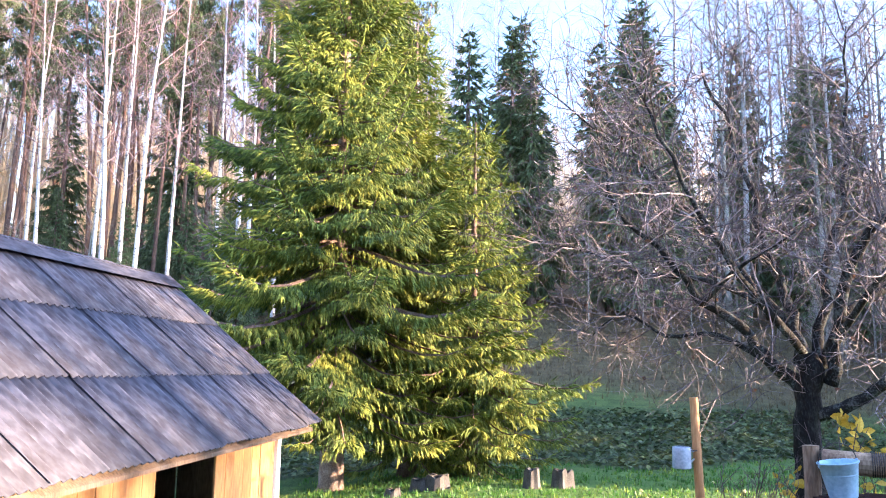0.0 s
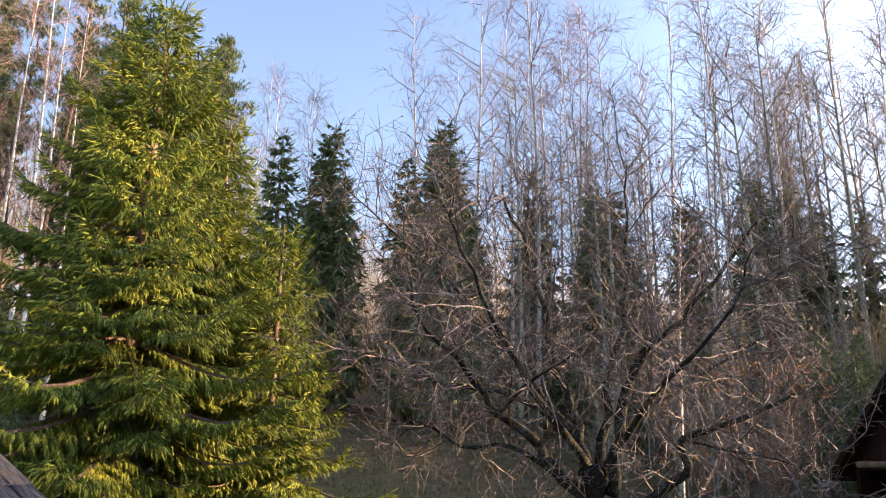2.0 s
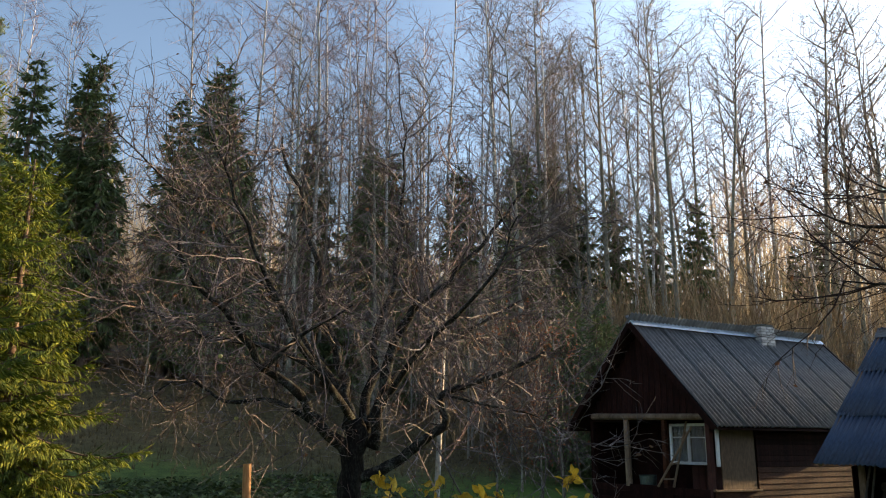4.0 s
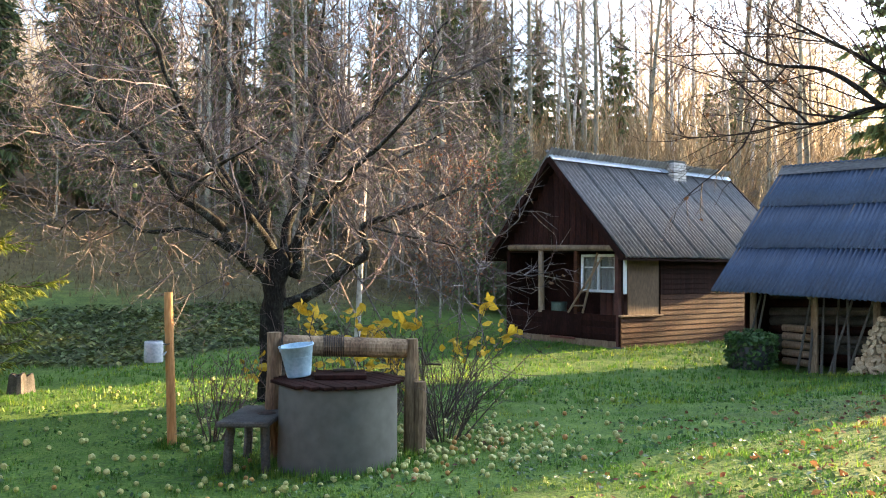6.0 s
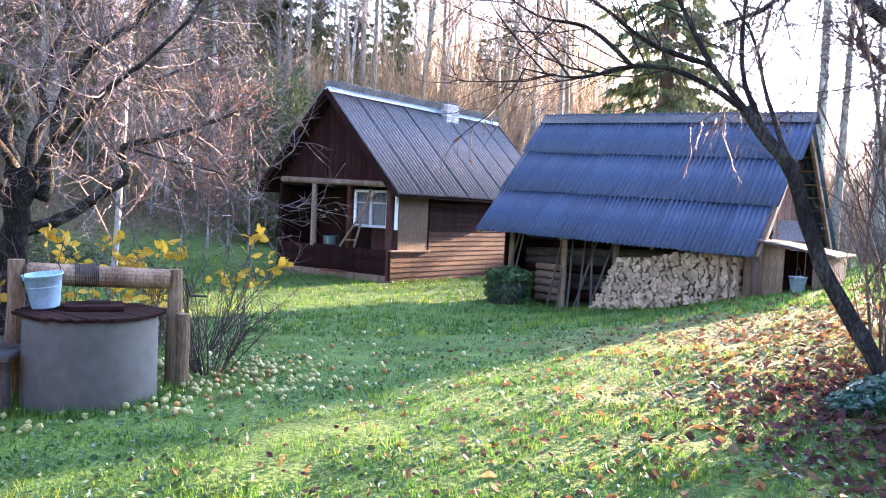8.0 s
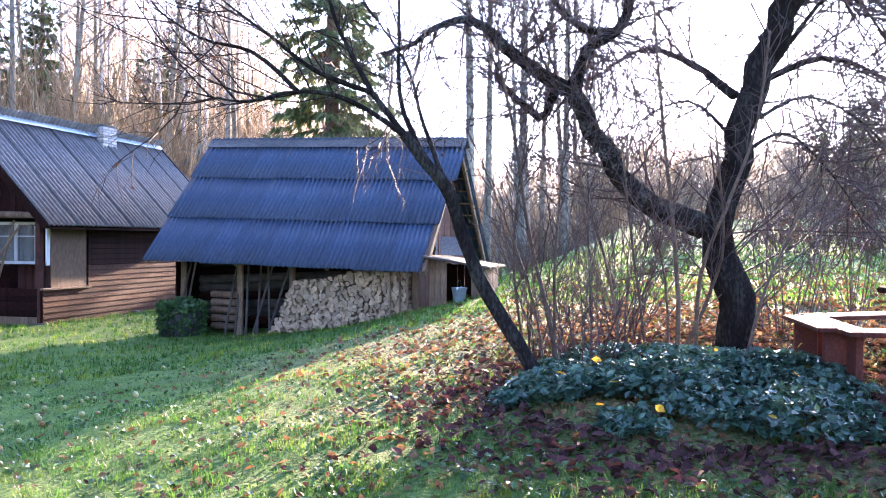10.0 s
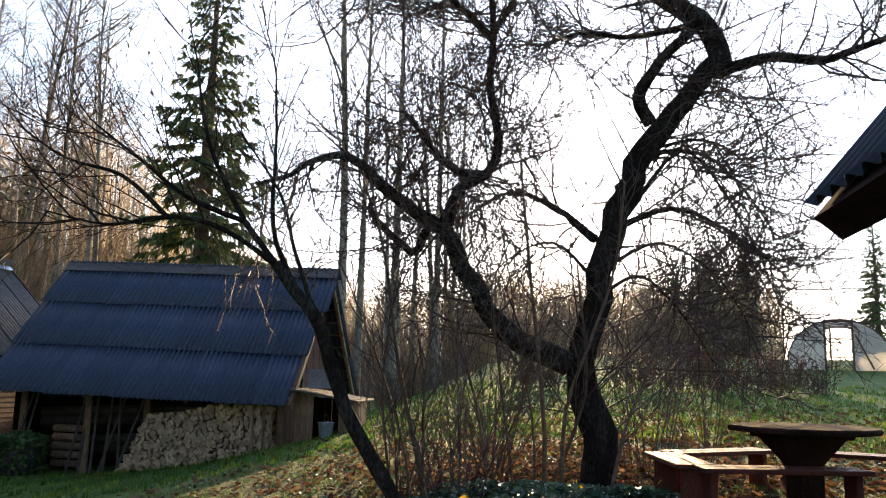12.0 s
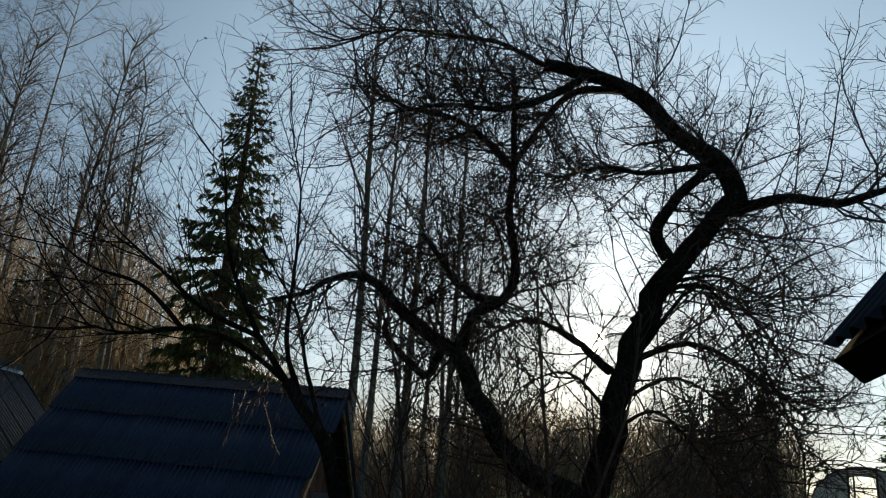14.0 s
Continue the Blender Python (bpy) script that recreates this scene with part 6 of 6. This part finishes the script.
SHOOT = material("shoot bark", [(0.07, 0.045, 0.03), (0.13, 0.09, 0.06), (0.2, 0.15, 0.10)], 6, 40, 0.8, bump=0.3)
apple_tree()
old_tree()
leaning_tree()
thicket()
big_spruce = spruce("garden_spruce", "big sunlit green spruce with drooping boughs beside the shed", 3, 10.9, 4.1, "garden spruces", whorls=37, per=7, twig_gap=0.10, low=0.15, taper=0.76)
big_spruce.matrix_basis = pose(-2.0, 14.4, gz(-2.0, 14.4) - 0.05, 0, 0, 20)
second = spruce("garden_spruce", "smaller spruce growing close behind the big one", 4, 9.0, 2.3, "garden spruces", whorls=28, per=7, twig_gap=0.12, low=0.08)
second.matrix_basis = pose(-0.75, 15.6, gz(-0.75, 15.6) - 0.05, 0, 0, 70)
third = spruce("garden_spruce", "low spruce at the foot of the taller ones", 6, 6.8, 2.3, "garden spruces", whorls=24, per=7, twig_gap=0.12, low=0.08)
third.matrix_basis = pose(0.45, 15.4, gz(0.45, 15.4) - 0.05, 0, 0, 10)


# ---- grass, fallen leaves and apples ----
def blades(name, label, count, spot, size, mat, seed, lean=0.5, width=0.10):
    """Blades of grass, three corners each, scattered by spot(rng)."""
    rng = random.Random(seed)
    v, f = [], []
    while len(f) < count:
        p = spot(rng)
        if p is None:
            continue
        x, y, s = p
        z = rough_z(x, y) - 0.01
        for _ in range(5):
            a = rng.random() * 6.283
            h = size * s * rng.uniform(0.5, 1.3)
            w = max(h * width, 0.0035)
            bx, by = x + rng.gauss(0, 0.03), y + rng.gauss(0, 0.03)
            tx, ty = bx + math.cos(a) * h * lean * rng.random(), by + math.sin(a) * h * lean * rng.random()
            o = len(v)
            v += [(bx - math.sin(a) * w, by + math.cos(a) * w, z), (bx + math.sin(a) * w, by - math.cos(a) * w, z), (tx, ty, z + h)]
            f.append((o, o + 1, o + 2))
    me = bpy.data.meshes.new(name)
    me.from_pydata(v, [], f)
    me.materials.append(mat)
    return tagged(new(name, me), label, "grass", kind="stuff")


def built_over(x, y):
    return (15.0 < x < 23 and 13.6 < y < 18.5) or (14.9 < x < 19.6 and 4.6 < y < 10.5) or (x < -1.6 and y < 10.2) or math.hypot(x - 3.79, y - 7.1) < 0.6 or (y < -2.0 and x < 4.5)


GRASS = island(material("grass blade", [(0.035, 0.105, 0.016), (0.075, 0.185, 0.026), (0.29, 0.335, 0.040)], 0.8, 5, 0.55, bump=0, translucent=0.5), 0.6, 1.45)
DRY = island(material("dry grass", [(0.065, 0.045, 0.021), (0.13, 0.096, 0.045), (0.22, 0.175, 0.08)], 0.5, 4, 0.7, bump=0, translucent=0.25), 0.6, 1.3)


def near_lawn(rng):
    d = 2.2 + 12 * rng.random() ** 1.4
    a = radians(rng.uniform(-12, 118))
    x, y = d * math.sin(a), d * math.cos(a)
    if built_over(x, y) or (noise.noise((x * 1.1, y * 1.1, 7)) < -0.25 and rng.random() < 0.7):
        return None
    lit = zones(x, y)[2]
    if rng.random() < lit * 0.5:
        return None
    return x, y, 0.75 + 0.5 * noise.noise((x * 2, y * 2, 1))


def far_lawn(rng):
    d = 12 + 14 * rng.random()
    a = radians(rng.uniform(-10, 112))
    x, y = d * math.sin(a), d * math.cos(a)
    if built_over(x, y) or zones(x, y)[0] > 0.4 or zones(x, y)[1] > 0.3:
        return None
    return x, y, 1.0


def hillside(rng):
    x, y = rng.uniform(-18, 34), rng.uniform(22, 45)
    if built_over(x, y) or zones(x, y)[0] < rng.random():
        return None
    return x, y, rng.uniform(0.6, 1.4)


blades("lawn_grass", "short green lawn grass", 200000, near_lawn, 0.050, GRASS, 61)
def clump_spots(rng):
    """Rank tufts in the foreground lawn, gathered in clumps."""
    d, a = 2.4 + 6.5 * rng.random(), radians(rng.uniform(5, 112))
    x, y = d * math.sin(a), d * math.cos(a)
    if built_over(x, y) or noise.noise((x * 1.7, y * 1.7, 3)) < 0.12:
        return None
    return x, y, 0.6 + 0.8 * rng.random()


blades("rank_grass", "ranker tufts in the lawn", 10000, clump_spots, 0.065, GRASS, 65, lean=0.9, width=0.05)
blades("lawn_grass", "short green lawn grass", 60000, far_lawn, 0.075, GRASS, 62, width=0.16)
blades("meadow_grass", "dry tan meadow grass on the slope", 70000, hillside, 0.17, DRY, 63, lean=0.8, width=0.06)


def tuft_spots(rng):
    """Taller grass round posts, the well, walls and benches."""
    k = rng.randrange(7)
    a = rng.random() * 6.283
    if k < 2:
        r = 0.6 + abs(rng.gauss(0, 0.12))
        return 3.79 + r * math.cos(a), 7.1 + r * math.sin(a), rng.uniform(0.5, 1.3)
    if k == 2:
        return 2.72 + rng.gauss(0, 0.12), 8.93 + rng.gauss(0, 0.12), rng.uniform(0.4, 1)
    if k == 3:
        return rng.uniform(15.1, 22.5), 13.75 - abs(rng.gauss(0, 0.12)), rng.uniform(0.6, 1.4)
    if k == 4:
        return 14.9 - abs(rng.gauss(0, 0.12)), rng.uniform(13.9, 18.2), rng.uniform(0.6, 1.4)
    if k == 5:
        return 14.75 - abs(rng.gauss(0, 0.1)), rng.uniform(4.5, 10.2), rng.uniform(0.4, 1.0)
    return 2.98 + rng.gauss(0, 0.3), 7.5 + rng.gauss(0, 0.3), rng.uniform(0.5, 1)


blades("tall_grass", "tufts of taller grass round posts and walls", 9000, tuft_spots, 0.09, GRASS, 64, width=0.06)


def scatter_leaves(name, label, count, spot, lo, hi, mat, seed, lift=0.012, flat=0.5):
    rng = random.Random(seed)
    g = Geo()
    n = 0
    while n < count:
        p = spot(rng)
        if p is None:
            continue
        x, y = p[:2]
        z = rough_z(x, y) + lift + (p[2] if len(p) > 2 else 0)
        s = rng.uniform(lo, hi)
        m = Matrix.Translation((x, y, z)) @ Euler((rng.gauss(0, flat), rng.gauss(0, flat), rng.random() * 6.283)).to_matrix().to_4x4()
        pts = [(0, -1, 0), (0.5, -0.45, 0.1), (0.62, 0.15, 0.14), (0, 1, -0.08), (-0.62, 0.15, 0.14), (-0.5, -0.45, 0.1)]
        g.add([m @ (Vector(q) * s) for q in pts], [(0, 1, 2, 3), (0, 3, 4, 5)])
        n += 1
    me = bpy.data.meshes.new(name)
    me.from_pydata(g.v, [], g.f)
    me.materials.append(mat)
    return tagged(new(name, me), label, "leaves", kind="stuff")


def litter_spot(rng):
    d, a = abs(rng.gauss(0, 2.3)), rng.random() * 6.283
    x, y = 8.1 + d * math.cos(a) * 1.2, -0.6 + d * math.sin(a)
    return None if x < 3.4 or built_over(x, y) else (x, y)


def lawn_leaf_spot(rng):
    d, a = rng.uniform(2.5, 11), radians(rng.uniform(30, 112))
    x, y = d * math.sin(a), d * math.cos(a)
    return None if built_over(x, y) or rng.random() < smooth01((y - 1.5) / 5) * 0.85 else (x, y)


def bed_spot(rng):
    x, y = rng.uniform(-9, 12), rng.uniform(15.5, 25)
    return (x, y, rng.random() * 0.07) if zones(x, y)[1] > rng.random() else None


def patch_spot(rng):
    a, d = rng.random() * 6.283, rng.random() ** 0.5
    x, y = 6.75 + 1.75 * d * math.cos(a) + 0.25 * math.sin(a * 3), -0.15 + 1.55 * d * math.sin(a)
    thin = 0.5 + 0.9 * noise.noise((x * 1.3, y * 1.3, 31)) + 0.5 * noise.noise((x * 3.5, y * 3.5, 8))
    if thin < d * d * 0.95 - 0.12:
        return None
    return x, y, (0.10 + 0.16 * max(0, thin)) * rng.random() ** 0.7 * (1.05 - d ** 3)


LEAF_OLD = island(material("rotting leaf", [(0.035, 0.018, 0.018), (0.075, 0.034, 0.034), (0.13, 0.062, 0.05)], 12, 60, 0.85, bump=0, spec=0.15, translucent=0.15), 0.6, 1.5)
LEAF_PATCH = island(material("periwinkle leaf", [(0.02, 0.06, 0.04), (0.04, 0.10, 0.065), (0.07, 0.15, 0.09)], 12, 60, 0.3, bump=0, spec=0.6, translucent=0.1), 0.6, 1.5)
LEAF_BED = island(material("bed weed leaf", [(0.03, 0.05, 0.016), (0.07, 0.10, 0.03), (0.17, 0.16, 0.045)], 0.7, 5, 0.6, bump=0, translucent=0.25), 0.5, 1.5)
scatter_leaves("fallen_leaves", "brown and orange fallen leaves under the old tree", 11000, litter_spot, 0.022, 0.052, LEAF_LITTER, 71)


def far_litter_spot(rng):
    x, y = rng.uniform(8.5, 19), rng.gauss(-3.0, 3.2)
    return None if rng.random() < smooth01((x - 9) / 12) else (x, y)


scatter_leaves("fallen_leaves", "brown fallen leaves on the slope behind the table", 6000, far_litter_spot, 0.03, 0.07, LEAF_LITTER, 79)
scatter_leaves("fallen_leaves", "scattered brown leaves on the lawn", 700, lawn_leaf_spot, 0.016, 0.042, LEAF_LITTER, 72, 0.03)


def lawn_weed_spot(rng):
    p = near_lawn(rng)
    if p is None or noise.noise((p[0] * 0.9, p[1] * 0.9, 21)) < -0.1:
        return None
    return p[0], p[1], 0.02 * rng.random()


scatter_leaves("lawn_weeds", "small green weed leaves and moss in the lawn", 14000, lawn_weed_spot, 0.012, 0.032, LEAF_GREEN, 76, 0.02, 0.6)
scatter_leaves("fallen_leaves", "old dark leaves trodden into the lawn", 1000, lawn_leaf_spot, 0.012, 0.034, LEAF_OLD, 77, 0.02)


def patch_edge_spot(rng):
    a, d = rng.random() * 6.283, 0.95 + abs(rng.gauss(0, 0.42))
    x, y = 6.6 + 1.45 * d * math.cos(a), -0.1 + 1.35 * d * math.sin(a)
    return None if built_over(x, y) or x < 3.6 else (x, y, 0.02 * rng.random())


scatter_leaves("fallen_leaves", "purple-brown wet leaves round the ground cover", 2400, patch_edge_spot, 0.025, 0.055, LEAF_OLD, 78, 0.02)
scatter_leaves("weed_bed", "low dark weeds in the overgrown bed", 16000, bed_spot, 0.04, 0.10, LEAF_BED, 73, 0.02, 0.4)
scatter_leaves("periwinkle", "glossy dark green evergreen ground cover", 10000, patch_spot, 0.022, 0.044, LEAF_PATCH, 74, 0.02, 0.6)
scatter_leaves("yellow_leaves", "a few yellow leaves on the ground cover", 16, patch_spot, 0.03, 0.05, LEAF_YELLOW, 75, 0.08)


# ---- apples ----
APPLE = island(material("windfall apple", [(0.24, 0.24, 0.06), (0.36, 0.35, 0.12), (0.46, 0.43, 0.19)], 9, 40, 0.4, bump=0.05, vary=0.2), 0.75, 1.15)
APPLE_ROT = material("brown apple", [(0.20, 0.09, 0.03), (0.38, 0.18, 0.05), (0.5, 0.28, 0.08)], 9, 40, 0.5, bump=0.1, vary=0.3)


def apple_mesh(mat, r=0.024):
    g = Geo()
    prof = [(0.0, 0.78), (0.35, 0.98), (0.75, 0.8), (1.0, 0.2), (0.92, -0.35), (0.55, -0.85), (0.2, -0.92), (0.0, -0.82)]
    g.lathe([(a * r, b * r) for a, b in prof], sides=9)
    return g.mesh("apple", mat, True)


def windfalls():
    rng = random.Random(81)
    meshes = [apple_mesh(APPLE), apple_mesh(APPLE), apple_mesh(APPLE_ROT)]
    rest = Geo()
    n = single = 0
    while n < 700:
        a, d = rng.random() * 6.283, abs(rng.gauss(0, 2.4))
        x, y = 4.4 + d * math.cos(a), 8.4 + d * math.sin(a)
        if rng.random() < 0.3:
            x, y = rng.gauss(5.0, 0.9), rng.gauss(6.7, 0.7)
        if built_over(x, y) or y < 5.3 + 0.25 * noise.noise((x, y, 1)) or x < 0.5:
            continue
        s = rng.uniform(0.8, 1.35)
        m = pose(x, y, rough_z(x, y) + 0.030 * s, rng.uniform(0, 360), rng.uniform(0, 360), 0) @ Matrix.Diagonal((s, s, s, 1))
        if y < 8.0 and single < 300:
            single += 1
            ob = new("apple", meshes[2 if rng.random() < 0.12 else 0])
            ob.matrix_basis = m
            tagged(ob, "yellow windfall apple lying in the grass", "apple", "windfall apples")
        else:
            rest.lathe([(q[0], q[1]) for q in ((0.0, 0.022), (0.022, 0.023), (0.029, 0.004), (0.017, -0.024), (0.0, -0.024))], m, 7)
        n += 1
    tagged(part("windfall_apples", rest, APPLE), "pale yellow windfall apples under the apple tree", "apples", kind="stuff")
    for x, y, z in ((1.30, 11.6, 5.42), (3.30, 11.72, 2.23), (2.75, 10.7, 3.0)):
        t = tagged(new("apple", meshes[0]), "last yellow apple hanging on a bare twig", "apple", "apples on the tree")
        t.matrix_basis = pose(x, y, z) @ Matrix.Diagonal((1.25, 1.25, 1.25, 1))


windfalls()


# ---- shrubs by the well ----
def currant_bush(x, y, n, h, seed, leaves, label):
    rng = random.Random(seed)
    t = thing("currant_bush", label, "bush", "bushes by the well", at=(x, y, gz(x, y)))
    stems, leafs = Geo(), Geo()
    for _ in range(n):
        a = rng.random() * 6.283
        s = rng.uniform(0.15, 0.9)
        w = bend(rng, (math.cos(a) * 0.1, math.sin(a) * 0.1, -0.05), (math.cos(a) * s, math.sin(a) * s, 1), h * rng.uniform(0.6, 1.1), 5, 0.08, -0.01)
        stems.tube(w, [0.010 * (1 - 0.6 * k / 5) for k in range(6)], 4, cap=False)
        sprout(rng, [stems], w, 0.006, 0, dict(kids=[7, 3], len=[(0.2, 0.6), (0.08, 0.2)], angle=[(20, 55), (20, 60)], shrink=[0.4, 0.3], segs=[3, 2],
               wander=[0.1, 0.15], rise=[0.08, 0.03], thick=[0.0055, 0.0035], sides=[3, 3], end=0.4, **{"from": [0.25, 0.2]}))
        if leaves and rng.random() < 0.55:
            for _ in range(leaves):
                q = w[-1] + Vector((rng.gauss(0, 0.10), rng.gauss(0, 0.10), rng.gauss(0, 0.08)))
                leaf_shape(rng, leafs, q, rng.uniform(0.05, 0.10))
    part("stem_mass", stems, TWIG, t)
    if leaves:
        part("leaves", leafs, LEAF_YELLOW, t, "last bright yellow leaves")


currant_bush(5.2, 8.6, 18, 1.5, 91, 12, "bare twiggy bush with last yellow leaves behind the well")
currant_bush(6.1, 8.7, 18, 1.55, 92, 14, "bare twiggy bush with last yellow leaves behind the well")
currant_bush(4.4, 9.0, 12, 1.5, 93, 11, "bare twiggy bush with last yellow leaves behind the well")
currant_bush(5.3, 7.4, 26, 1.0, 94, 0, "low bare spreading bush beside the well")
currant_bush(3.2, 9.0, 14, 1.1, 95, 0, "thin bare bush behind the bench")
